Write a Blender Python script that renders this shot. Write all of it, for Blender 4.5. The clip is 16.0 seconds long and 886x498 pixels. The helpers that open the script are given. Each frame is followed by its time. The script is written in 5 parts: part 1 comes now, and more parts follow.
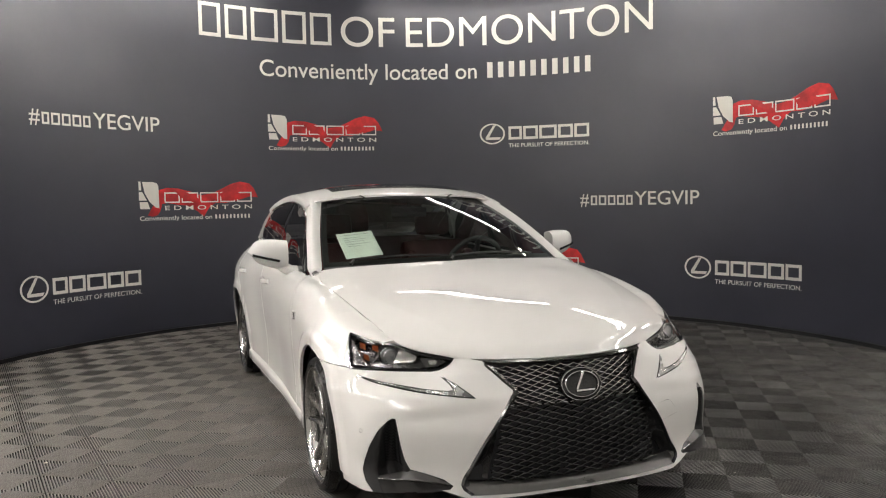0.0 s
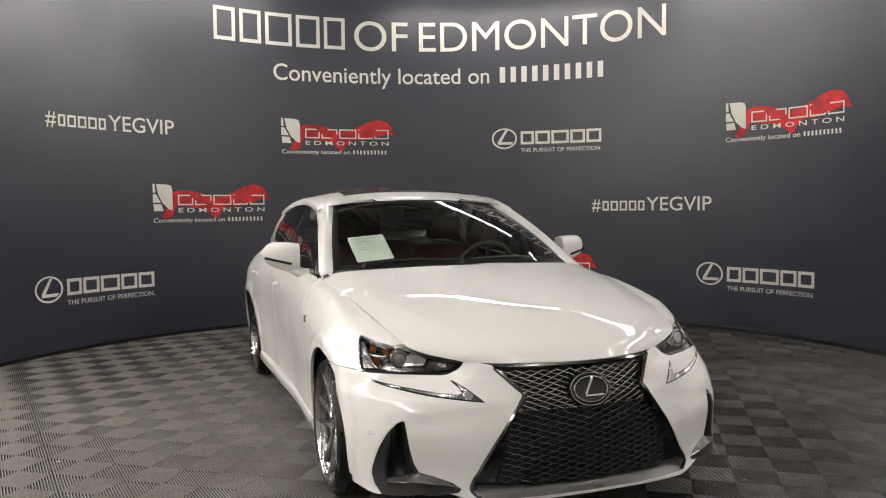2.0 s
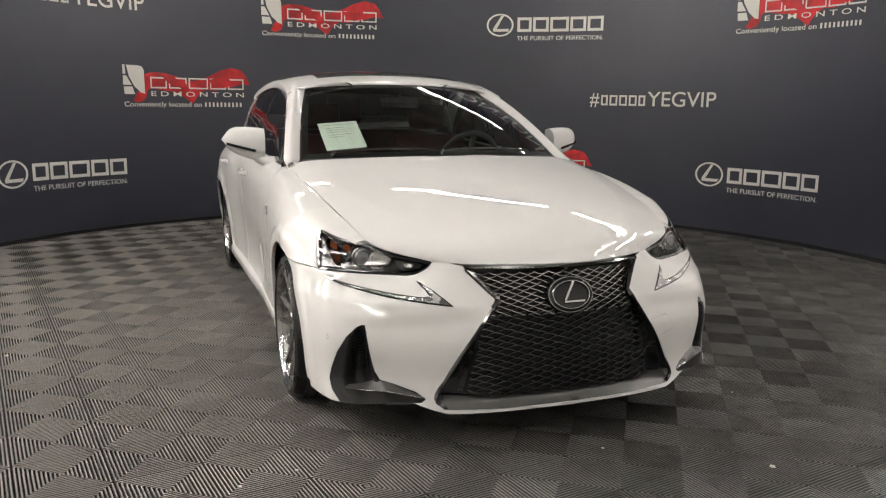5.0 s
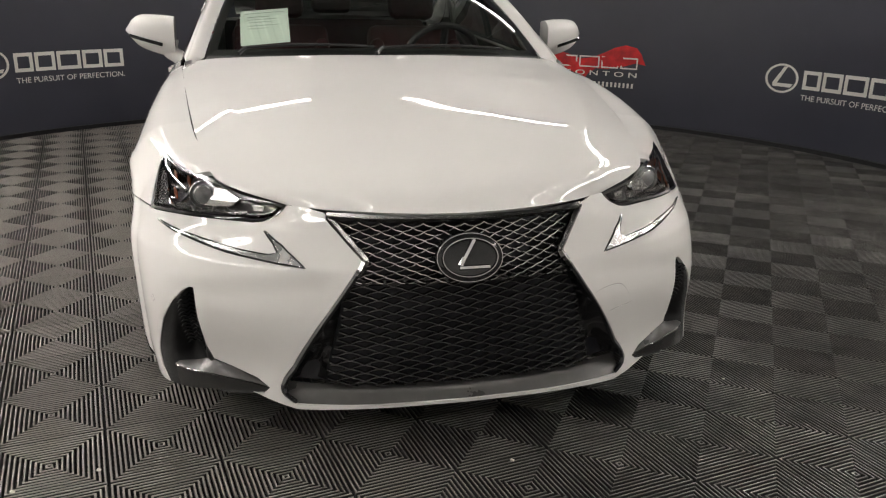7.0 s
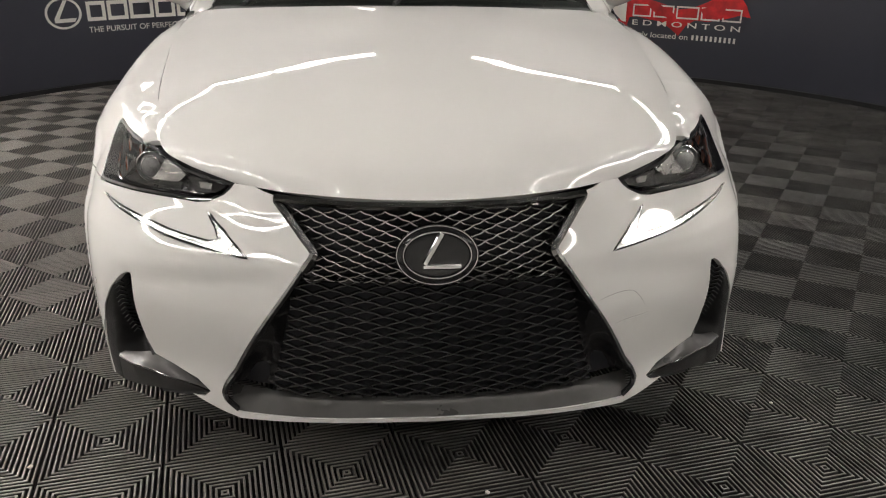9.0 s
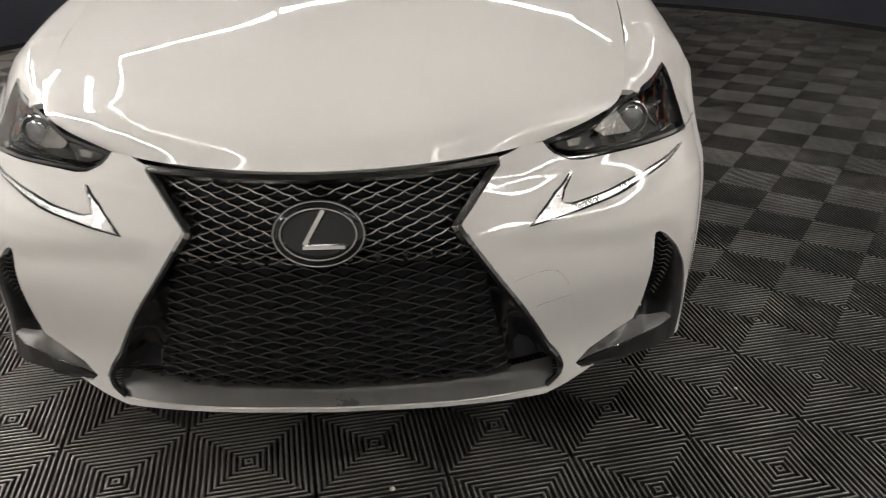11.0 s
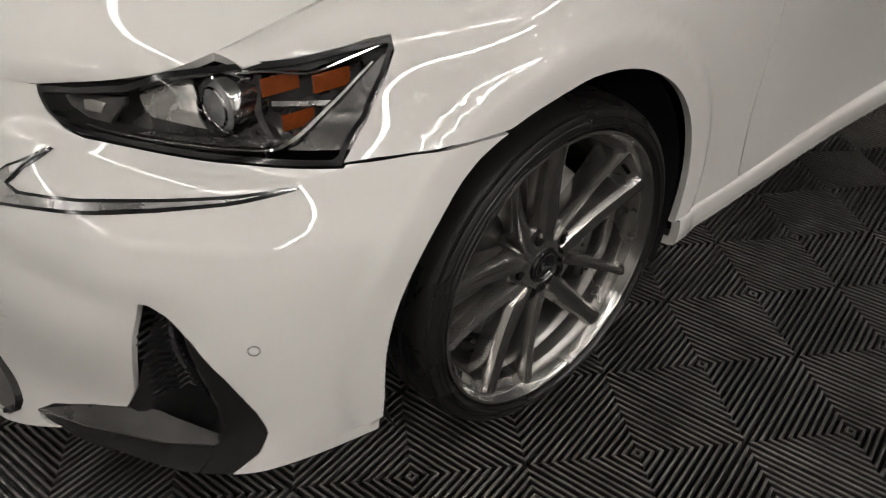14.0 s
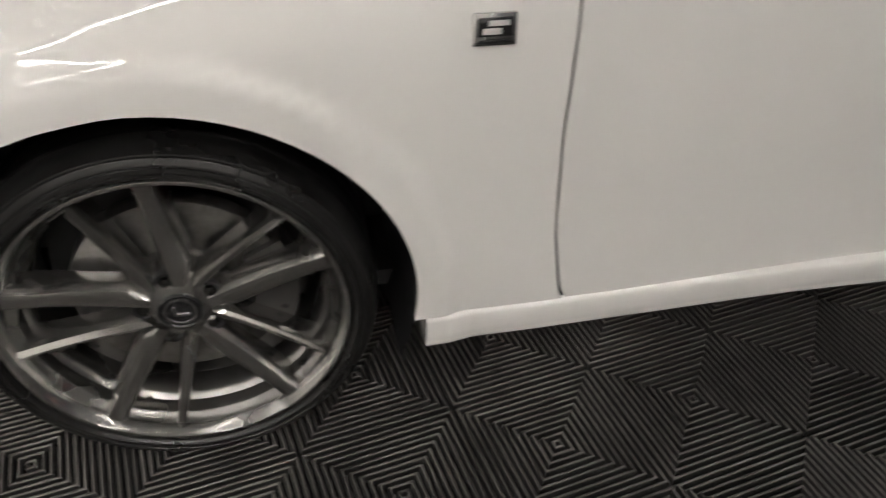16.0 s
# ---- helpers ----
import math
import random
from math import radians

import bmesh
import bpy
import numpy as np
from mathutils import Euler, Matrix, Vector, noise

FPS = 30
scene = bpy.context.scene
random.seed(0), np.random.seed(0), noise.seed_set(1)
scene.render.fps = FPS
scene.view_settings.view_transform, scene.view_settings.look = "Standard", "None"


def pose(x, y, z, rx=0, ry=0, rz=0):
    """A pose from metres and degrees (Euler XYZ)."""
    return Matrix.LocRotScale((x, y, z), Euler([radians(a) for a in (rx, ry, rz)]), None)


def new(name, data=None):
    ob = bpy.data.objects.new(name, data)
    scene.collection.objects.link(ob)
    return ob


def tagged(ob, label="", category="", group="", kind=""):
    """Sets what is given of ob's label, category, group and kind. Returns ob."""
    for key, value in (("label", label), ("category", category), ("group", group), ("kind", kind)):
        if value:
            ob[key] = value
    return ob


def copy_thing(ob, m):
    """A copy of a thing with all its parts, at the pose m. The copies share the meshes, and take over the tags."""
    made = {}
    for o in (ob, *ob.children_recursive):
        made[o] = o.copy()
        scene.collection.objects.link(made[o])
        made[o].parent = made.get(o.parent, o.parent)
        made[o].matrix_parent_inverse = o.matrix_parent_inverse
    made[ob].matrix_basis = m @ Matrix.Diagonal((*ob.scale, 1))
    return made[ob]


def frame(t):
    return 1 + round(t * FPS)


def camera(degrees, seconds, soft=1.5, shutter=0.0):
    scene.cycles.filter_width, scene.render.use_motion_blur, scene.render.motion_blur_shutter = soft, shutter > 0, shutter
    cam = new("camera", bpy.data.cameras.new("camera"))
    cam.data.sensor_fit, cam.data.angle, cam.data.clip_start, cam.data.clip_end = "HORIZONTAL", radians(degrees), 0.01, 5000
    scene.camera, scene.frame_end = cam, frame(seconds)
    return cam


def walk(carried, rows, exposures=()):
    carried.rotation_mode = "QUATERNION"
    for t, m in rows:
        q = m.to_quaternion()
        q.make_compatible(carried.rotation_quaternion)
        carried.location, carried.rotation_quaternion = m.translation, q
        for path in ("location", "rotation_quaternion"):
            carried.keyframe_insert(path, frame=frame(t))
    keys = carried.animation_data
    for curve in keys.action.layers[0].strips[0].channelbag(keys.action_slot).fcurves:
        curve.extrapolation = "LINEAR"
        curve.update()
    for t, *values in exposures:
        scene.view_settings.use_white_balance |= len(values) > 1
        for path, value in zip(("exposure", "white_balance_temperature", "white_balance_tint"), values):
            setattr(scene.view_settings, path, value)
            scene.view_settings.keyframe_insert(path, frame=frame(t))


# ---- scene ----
from mathutils import geometry, noise
cam = camera(58.33, 16.0, soft=1.1, shutter=0.3)
# seconds, eye in metres, pitch, roll and yaw in degrees; x to the car's left, y to its rear, front axle at y = 0
ROWS = [
    (0.0, -1.637, -3.603, 1.334, 86.50, 1.00, -20.84),
    (0.5, -1.640, -3.627, 1.338, 86.52, 1.09, -20.66),
    (1.0, -1.634, -3.613, 1.335, 86.64, 1.00, -20.42),
    (1.5, -1.633, -3.614, 1.334, 86.77, 0.84, -20.18),
    (2.0, -1.638, -3.621, 1.335, 86.81, 0.58, -19.97),
    (2.5, -1.635, -3.622, 1.334, 86.65, 0.33, -19.89),
    (3.0, -1.644, -3.603, 1.333, 86.11, -0.03, -20.01),
    (3.5, -1.667, -3.581, 1.330, 85.15, -0.16, -20.26),
    (4.0, -1.687, -3.549, 1.310, 83.57, -0.38, -20.58),
    (4.5, -1.623, -3.467, 1.299, 81.41, -0.52, -20.39),
    (5.0, -1.419, -3.340, 1.280, 79.39, -0.79, -19.98),
    (5.2, -1.333, -3.298, 1.282, 78.47, -0.91, -19.74),
    (7.5, -0.371, -2.597, 1.259, 70.27, -0.83, -10.63),
    (8.2, -0.221, -2.456, 1.250, 68.73, -0.35, -7.31),
    (10.3, 0.030, -2.449, 1.250, 66.06, 0.56, -1.93),
    (10.6, 0.112, -2.380, 1.255, 64.65, 1.46, -1.04),
    (11.0, 0.237, -2.251, 1.247, 63.62, 1.18, -0.85),
    (11.5, 0.471, -2.070, 1.241, 60.62, 1.69, 1.58),
    (12.0, 0.787, -1.885, 1.220, 59.17, 2.56, 6.99),
    (12.5, 1.014, -1.596, 1.199, 56.02, 1.42, 13.04),
    (13.0, 1.235, -1.353, 1.171, 55.28, 1.18, 24.72),
    (13.5, 1.455, -1.136, 1.152, 54.69, 0.20, 36.16),
    (14.0, 1.588, -0.874, 1.142, 54.34, -0.34, 48.35),
    (14.5, 1.730, -0.637, 1.126, 53.32, -0.40, 59.74),
    (15.0, 1.842, -0.407, 1.127, 52.70, -0.45, 68.79),
    (15.5, 1.846, -0.121, 1.138, 52.08, -0.23, 75.61),
    (16.0, 1.856, 0.214, 1.157, 51.97, -0.85, 78.94),
]
walk(cam, [(t, pose(x, y, z, rx, ry, rz)) for t, x, y, z, rx, ry, rz in ROWS],
     exposures=((0.0, -0.44), (5.0, -0.44), (7.5, -0.56), (10.5, -0.62), (12.8, -0.50), (13.8, -0.50), (15.2, -0.34), (16.0, -0.18)))

# ---- world and lamps ----
world = bpy.data.worlds.new("hall")
scene.world = world
world.use_nodes = True
world.node_tree.nodes["Background"].inputs[0].default_value = (0.5, 0.5, 0.52, 1)
world.node_tree.nodes["Background"].inputs[1].default_value = 0.02
scene.view_settings.exposure = 0.0
LAMP_Z = 3.66

# ---- materials ----
def nodes_of(name):
    m = bpy.data.materials.new(name)
    m.use_nodes = True
    nt = m.node_tree
    return m, nt, nt.nodes["Principled BSDF"]


def link_noise(nt, scale, detail=4.0, coords="Object", rough=0.55):
    tc = nt.nodes.new("ShaderNodeTexCoord")
    n = nt.nodes.new("ShaderNodeTexNoise")
    n.inputs["Scale"].default_value, n.inputs["Detail"].default_value = scale, detail
    n.inputs["Roughness"].default_value = rough
    nt.links.new(tc.outputs[coords], n.inputs["Vector"])
    return n


def ramp(nt, src, stops):
    r = nt.nodes.new("ShaderNodeValToRGB")
    while len(r.color_ramp.elements) < len(stops):
        r.color_ramp.elements.new(0.5)
    for e, (p, c) in zip(r.color_ramp.elements, stops):
        e.position, e.color = p, (*c, 1) if len(c) == 3 else c
    nt.links.new(src, r.inputs[0])
    return r


def bump(nt, bsdf, src, strength, distance):
    b = nt.nodes.new("ShaderNodeBump")
    b.inputs["Strength"].default_value, b.inputs["Distance"].default_value = strength, distance
    nt.links.new(src, b.inputs["Height"])
    nt.links.new(b.outputs[0], bsdf.inputs["Normal"])


def material(name, color, rough=0.5, metal=0.0, vary=0.15, scale=30.0, coat=0.0, bumpy=0.0, grain=200.0, rough_vary=0.08, spec=0.5, coat_rough=0.03):
    """A surface with colour and gloss that vary at two scales, and a fine relief."""
    m, nt, b = nodes_of(name)
    n = link_noise(nt, scale, 6)
    lo, hi = [max(0.0, c * (1 - vary)) for c in color], [min(1.0, c * (1 + vary)) for c in color]
    r = ramp(nt, n.outputs[0], [(0.3, lo), (0.7, hi)])
    nt.links.new(r.outputs[0], b.inputs["Base Color"])
    g = link_noise(nt, scale * 0.25, 5)
    rr = nt.nodes.new("ShaderNodeMapRange")
    rr.inputs["From Min"].default_value, rr.inputs["From Max"].default_value = 0.3, 0.7
    rr.inputs["To Min"].default_value, rr.inputs["To Max"].default_value = max(0.0, rough - rough_vary), min(1.0, rough + rough_vary)
    nt.links.new(g.outputs[0], rr.inputs["Value"])
    nt.links.new(rr.outputs[0], b.inputs["Roughness"])
    b.inputs["Metallic"].default_value = metal
    b.inputs["Specular IOR Level"].default_value = spec
    b.inputs["Coat Weight"].default_value = coat
    b.inputs["Coat Roughness"].default_value = coat_rough
    if bumpy:
        k = link_noise(nt, grain, 3)
        bump(nt, b, k.outputs[0], 0.6, bumpy)
    return m


def glass(name, color=(1, 1, 1), ior=1.45):
    """Thin clear or tinted sheet: it lets light straight through and mirrors at its surface."""
    m = bpy.data.materials.new(name)
    m.use_nodes = True
    nt = m.node_tree
    nt.nodes.remove(nt.nodes["Principled BSDF"])
    tr, gl, mix, fr = [nt.nodes.new("ShaderNode" + k) for k in ("BsdfTransparent", "BsdfGlossy", "MixShader", "Fresnel")]
    tr.inputs[0].default_value = (*color, 1)
    gl.inputs["Roughness"].default_value = 0.01
    fr.inputs[0].default_value = ior
    nt.links.new(fr.outputs[0], mix.inputs[0])
    nt.links.new(tr.outputs[0], mix.inputs[1])
    nt.links.new(gl.outputs[0], mix.inputs[2])
    nt.links.new(mix.outputs[0], nt.nodes["Material Output"].inputs[0])
    return m


def glowing(name, color, strength):
    m, nt, b = nodes_of(name)
    b.inputs["Base Color"].default_value = (*color, 1)
    b.inputs["Emission Color"].default_value = (*color, 1)
    b.inputs["Emission Strength"].default_value = strength
    return m


WHITE_PAINT = material("pearl white paint", (0.66, 0.652, 0.632), 0.6, 0.0, 0.012, 3.0, coat=1.0, rough_vary=0.02, spec=0.03, coat_rough=0.012)
BLACK_GLOSS = material("gloss black plastic", (0.012, 0.012, 0.013), 0.12, 0, 0.2, 40, coat=0.3)
BLACK_MATT = material("matt black plastic", (0.010, 0.010, 0.0105), 0.5, 0, 0.25, 60, bumpy=0.0006, grain=900)
RADIATOR = material("blue-black radiator fins", (0.016, 0.017, 0.021), 0.45, 0, 0.3, 60)
DARK_VOID = material("dark inner plastic", (0.008, 0.008, 0.009), 0.7, 0, 0.3, 30)
SATIN_CHROME = material("satin chrome", (0.55, 0.55, 0.54), 0.26, 1.0, 0.12, 40)
BOWL = material("dark grey lamp plastic", (0.028, 0.027, 0.027), 0.25, 0.2, 0.3, 45, coat=0.5)
SMOKE = material("smoky grey lamp plastic", (0.070, 0.068, 0.067), 0.18, 0.2, 0.3, 70, coat=0.2)
FROST = material("ribbed lamp reflector", (0.46, 0.452, 0.435), 0.24, 0.85, 0.15, 60, bumpy=0.0006, grain=120)
LIP_GREY = material("grey satin lip paint", (0.088, 0.086, 0.083), 0.34, 0.6, 0.10, 25)
# the blade's own plastic, darkened for the shade on its lower facet
BLADE_SHADE = material("shaded blade plastic", (0.022, 0.0215, 0.021), 0.38, 0, 0.2, 30, bumpy=0.0004, grain=600)
GREY_TRIM = material("dark grey satin trim", (0.050, 0.0485, 0.047), 0.32, 0.4, 0.12, 25)
FROST_DARK = material("grey lamp reflector", (0.17, 0.167, 0.163), 0.26, 0.8, 0.1, 40)
DARK_CHROME = material("dark chrome", (0.15, 0.147, 0.142), 0.12, 1.0, 0.1, 20, rough_vary=0.04)
SMOKE_CHROME = material("smoked chrome", (0.42, 0.415, 0.41), 0.17, 1.0, 0.1, 20, rough_vary=0.04)
CHROME = material("chrome", (0.72, 0.72, 0.71), 0.07, 1.0, 0.05, 20, rough_vary=0.03)
RIM = material("dark grey painted alloy", (0.37, 0.361, 0.347), 0.21, 0.95, 0.10, 18, coat=0.5)
BARREL = material("dark inner rim", (0.23, 0.224, 0.215), 0.30, 0.95, 0.15, 18)
RUBBER = material("tyre rubber", (0.009, 0.0088, 0.0086), 0.30, 0, 0.3, 25, bumpy=0.0004, grain=400, spec=0.45)
STEEL = material("brake disc steel", (0.28, 0.272, 0.262), 0.42, 1.0, 0.25, 40)
RED_LEATHER = material("red leather", (0.06, 0.004, 0.005), 0.42, 0, 0.25, 18, bumpy=0.0008, grain=350)
DASH = material("black dash plastic", (0.02, 0.02, 0.021), 0.6, 0, 0.25, 40, bumpy=0.0006, grain=700)
PAPER = material("pale green paper", (0.76, 0.84, 0.76), 0.8, 0, 0.04, 12)
INK = material("grey print", (0.22, 0.25, 0.24), 0.8, 0, 0.1, 40)
AMBER = material("amber reflector", (0.24, 0.056, 0.012), 0.35, 0, 0.2, 160, coat=0.1, spec=0.3)
SILVER = material("lamp reflector silver", (0.62, 0.62, 0.61), 0.13, 1.0, 0.1, 60)
BADGE_SILVER = material("pale badge silver", (0.62, 0.61, 0.60), 0.40, 0.3, 0.05, 40)
RED_LAMP = material("red lamp plastic", (0.42, 0.01, 0.012), 0.12, 0, 0.15, 40, coat=0.8)
PRINT_WHITE = material("white vinyl print", (0.84, 0.82, 0.76), 0.5, 0, 0.03, 6)
PRINT_RED = material("red silk print", (0.62, 0.022, 0.025), 0.45, 0, 0.45, 7)
WALL_STEEL = material("pale wall paint", (0.62, 0.61, 0.59), 0.7, 0, 0.12, 3, bumpy=0.002, grain=60)
CEIL = material("dark ceiling deck", (0.22, 0.225, 0.215), 0.6, 0, 0.2, 4)
FITTING = material("white enamel", (0.75, 0.75, 0.74), 0.4, 0, 0.04, 10)
# fill strips out of view, with one strength for each side
FRONT_FILL = glowing("front fill diffuser", (1.0, 0.945, 0.89), 30.0)
SIDE_FILL = glowing("side fill diffuser", (1.0, 0.945, 0.89), 62.0)
WEST_FILL = glowing("west fill diffuser", (1.0, 0.945, 0.89), 82.0)
REAR_FILL = glowing("rear fill diffuser", (1.0, 0.945, 0.89), 165.0)
TUBE = glowing("fluorescent tube", (1.0, 0.945, 0.89), 34.0)
LENS = material("smoky lens", (0.33, 0.334, 0.338), 0.12, 0.15, 0.2, 60, coat=1.0, spec=1.0)
GLASS = glass("lamp cover glass", (0.93, 0.93, 0.93), 1.30)
SCREEN_GLASS = glass("tinted screen glass", (0.50, 0.54, 0.50), 1.55)
SIDE_GLASS = glass("dark tinted glass", (0.16, 0.16, 0.17), 1.55)


def backdrop_vinyl():
    """Dark blue-black printed vinyl with faint blotches and scuffs."""
    m, nt, b = nodes_of("dark navy vinyl")
    n = link_noise(nt, 0.9, 4)
    r = ramp(nt, n.outputs[0], [(0.25, (0.019, 0.021, 0.037)), (0.75, (0.031, 0.033, 0.053))])
    nt.links.new(r.outputs[0], b.inputs["Base Color"])
    k = link_noise(nt, 2.2, 6)
    q = ramp(nt, k.outputs[0], [(0.3, (0.40,) * 3), (0.75, (0.52,) * 3)])
    nt.links.new(q.outputs[0], b.inputs["Roughness"])
    b.inputs["Specular IOR Level"].default_value = 0.95
    bump(nt, b, link_noise(nt, 1.6, 2).outputs[0], 0.35, 0.01)
    return m


def rubber_tile():
    """Grey-black plastic floor tile, brightened towards -x and shaded between the ribs by colour, each one a little
    different.
    """
    m, nt, b = nodes_of("floor tile plastic")
    info = nt.nodes.new("ShaderNodeObjectInfo")
    geo = nt.nodes.new("ShaderNodeNewGeometry")
    tex = nt.nodes.new("ShaderNodeTexNoise")
    tex.inputs["Scale"].default_value, tex.inputs["Detail"].default_value = 1.3, 8
    nt.links.new(geo.outputs["Position"], tex.inputs["Vector"])
    r = ramp(nt, tex.outputs[0], [(0.32, (0.043, 0.041, 0.0385)), (0.5, (0.082, 0.078, 0.073)), (0.7, (0.136, 0.129, 0.119))])
    # the floor's extra brightness towards -x put into the colour, with a ragged edge
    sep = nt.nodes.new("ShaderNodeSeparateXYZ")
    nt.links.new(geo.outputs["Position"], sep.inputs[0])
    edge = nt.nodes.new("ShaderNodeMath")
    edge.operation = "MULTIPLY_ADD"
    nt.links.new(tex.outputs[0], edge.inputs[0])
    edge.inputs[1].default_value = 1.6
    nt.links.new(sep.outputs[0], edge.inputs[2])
    left_lift = ramp(nt, edge.outputs[0], [(0.0, (1, 1, 1)), (1.0, (0, 0, 0))])
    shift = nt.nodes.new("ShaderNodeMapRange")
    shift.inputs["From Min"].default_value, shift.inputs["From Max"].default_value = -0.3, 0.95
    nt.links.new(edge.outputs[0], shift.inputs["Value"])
    nt.links.new(shift.outputs[0], left_lift.inputs[0])
    lifted = nt.nodes.new("ShaderNodeMixRGB")
    lifted.inputs[2].default_value = (0.235, 0.218, 0.200, 1)
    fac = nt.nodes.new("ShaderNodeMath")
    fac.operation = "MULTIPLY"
    # shade between the ribs put into the colour: near black below their upper edge
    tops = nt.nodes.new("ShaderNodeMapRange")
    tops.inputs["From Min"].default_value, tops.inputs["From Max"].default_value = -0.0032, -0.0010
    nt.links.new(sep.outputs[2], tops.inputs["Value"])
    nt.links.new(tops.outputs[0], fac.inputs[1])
    nt.links.new(left_lift.outputs[0], fac.inputs[0])
    nt.links.new(fac.outputs[0], lifted.inputs[0])
    rib_shade = nt.nodes.new("ShaderNodeMixRGB")
    rib_shade.inputs[1].default_value = (0.020, 0.0195, 0.019, 1)
    nt.links.new(tops.outputs[0], rib_shade.inputs[0])
    # scuffs and dried spots
    spots = nt.nodes.new("ShaderNodeTexNoise")
    spots.inputs["Scale"].default_value, spots.inputs["Detail"].default_value = 7.0, 9
    spots.inputs["Roughness"].default_value = 0.68
    nt.links.new(geo.outputs["Position"], spots.inputs["Vector"])
    dull = ramp(nt, spots.outputs[0], [(0.36, (0.45,) * 3), (0.50, (1.0,) * 3), (0.64, (1.35,) * 3)])
    blot = nt.nodes.new("ShaderNodeMixRGB")
    blot.blend_type = "MULTIPLY"
    blot.inputs[0].default_value = 1.0
    nt.links.new(r.outputs[0], blot.inputs[1])
    nt.links.new(dull.outputs[0], blot.inputs[2])
    nt.links.new(blot.outputs[0], rib_shade.inputs[2])
    nt.links.new(rib_shade.outputs[0], lifted.inputs[1])
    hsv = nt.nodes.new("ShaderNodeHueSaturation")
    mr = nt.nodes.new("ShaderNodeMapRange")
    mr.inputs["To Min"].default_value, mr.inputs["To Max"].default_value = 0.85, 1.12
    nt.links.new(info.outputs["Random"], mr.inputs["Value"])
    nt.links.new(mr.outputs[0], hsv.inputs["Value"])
    nt.links.new(lifted.outputs[0], hsv.inputs["Color"])
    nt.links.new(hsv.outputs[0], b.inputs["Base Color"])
    q = ramp(nt, tex.outputs[0], [(0.3, (0.34,) * 3), (0.75, (0.50,) * 3)])
    nt.links.new(q.outputs[0], b.inputs["Roughness"])
    return m


VINYL = backdrop_vinyl()
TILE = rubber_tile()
CRUMB = material("pale crumb", (0.55, 0.52, 0.46), 0.8, 0, 0.2, 90)
DIRT = material("dry grey dirt", (0.110, 0.106, 0.095), 0.62, 0, 0.35, 9, bumpy=0.002, grain=120, spec=0.4)
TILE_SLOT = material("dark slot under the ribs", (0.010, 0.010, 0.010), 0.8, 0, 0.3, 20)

# ---- helpers for meshes ----
def part(name, bm, mat, parent=None, label="", smooth=True):
    """Links a bmesh as one mesh object, under a thing or a part."""
    me = bpy.data.meshes.new(name)
    bm.normal_update()
    bm.to_mesh(me)
    bm.free()
    for mt in mat if isinstance(mat, (list, tuple)) else [mat]:
        me.materials.append(mt)
    if smooth:
        me.polygons.foreach_set("use_smooth", [True] * len(me.polygons))
        me.set_sharp_from_angle(angle=radians(38))
    ob = new(name, me)
    if parent is not None:
        ob.parent = parent
    if label:
        tagged(ob, label)
    return ob


def thing(name, label, category, place=(0, 0, 0), group="", kind=""):
    e = new(name)
    e.location = place
    return tagged(e, label, category, group, kind)


def box(bm, x0, x1, y0, y1, z0, z1, m=None, bevel=0.0):
    vs = [bm.verts.new(((m or Matrix()) @ Vector((x, y, z)))) for x in (x0, x1) for y in (y0, y1) for z in (z0, z1)]
    fs = [bm.faces.new([vs[i] for i in q]) for q in ((0, 1, 3, 2), (4, 6, 7, 5), (0, 4, 5, 1), (2, 3, 7, 6), (0, 2, 6, 4), (1, 5, 7, 3))]
    if bevel:
        es = {e for f in fs for e in f.edges}
        bmesh.ops.bevel(bm, geom=list(es), offset=bevel, segments=2, affect="EDGES", profile=0.5)


def grid(bm, rows, closed=False, flip=False):
    """Skins rows of points of equal length."""
    vv = [[bm.verts.new(p) for p in r] for r in rows]
    for a, b in zip(vv, vv[1:]):
        n = len(a)
        for i in range(n if closed else n - 1):
            q = [a[i], a[(i + 1) % n], b[(i + 1) % n], b[i]]
            bm.faces.new(q[::-1] if flip else q)
    return vv


def tube(bm, pts, radius, sides=8, cap=True):
    """A round bar along points; radius is a number or one for each point."""
    pts = [Vector(p) for p in pts]
    rows, up = [], Vector((0.13, 0.31, 0.94)).normalized()
    for i, p in enumerate(pts):
        d = (pts[min(i + 1, len(pts) - 1)] - pts[max(i - 1, 0)]).normalized()
        a = d.cross(up).normalized()
        b = d.cross(a)
        r = radius[i] if isinstance(radius, (list, tuple)) else radius
        rows.append([p + r * (math.cos(k * math.tau / sides) * a + math.sin(k * math.tau / sides) * b) for k in range(sides)])
    vv = grid(bm, rows, closed=True)
    if cap:
        bm.faces.new(vv[0][::-1]), bm.faces.new(vv[-1])


def spin(bm, profile, axis_point, axis="x", n=64, flip=False):
    """A ring skin from (radius, offset along the axis) pairs round an axis."""
    rows = []
    for k in range(n):
        a = k * math.tau / n
        row = []
        for r, o in profile:
            p = (o, r * math.cos(a), r * math.sin(a)) if axis == "x" else (r * math.cos(a), r * math.sin(a), o)
            row.append(Vector(axis_point) + Vector(p))
        rows.append(row)
    rows.append(rows[0])
    grid(bm, rows, flip=flip)
    bmesh.ops.remove_doubles(bm, verts=bm.verts[:], dist=1e-6)


# ---- the curved backdrop ----
WALL_X, WALL_Y, WALL_R, WALL_TOP = 0.278, 1.588, 3.966, 4.0


def on_wall(deg, z, proud=0.0):
    a = radians(deg)
    return Vector((WALL_X + (WALL_R - proud) * math.sin(a), WALL_Y + (WALL_R - proud) * math.cos(a), z))


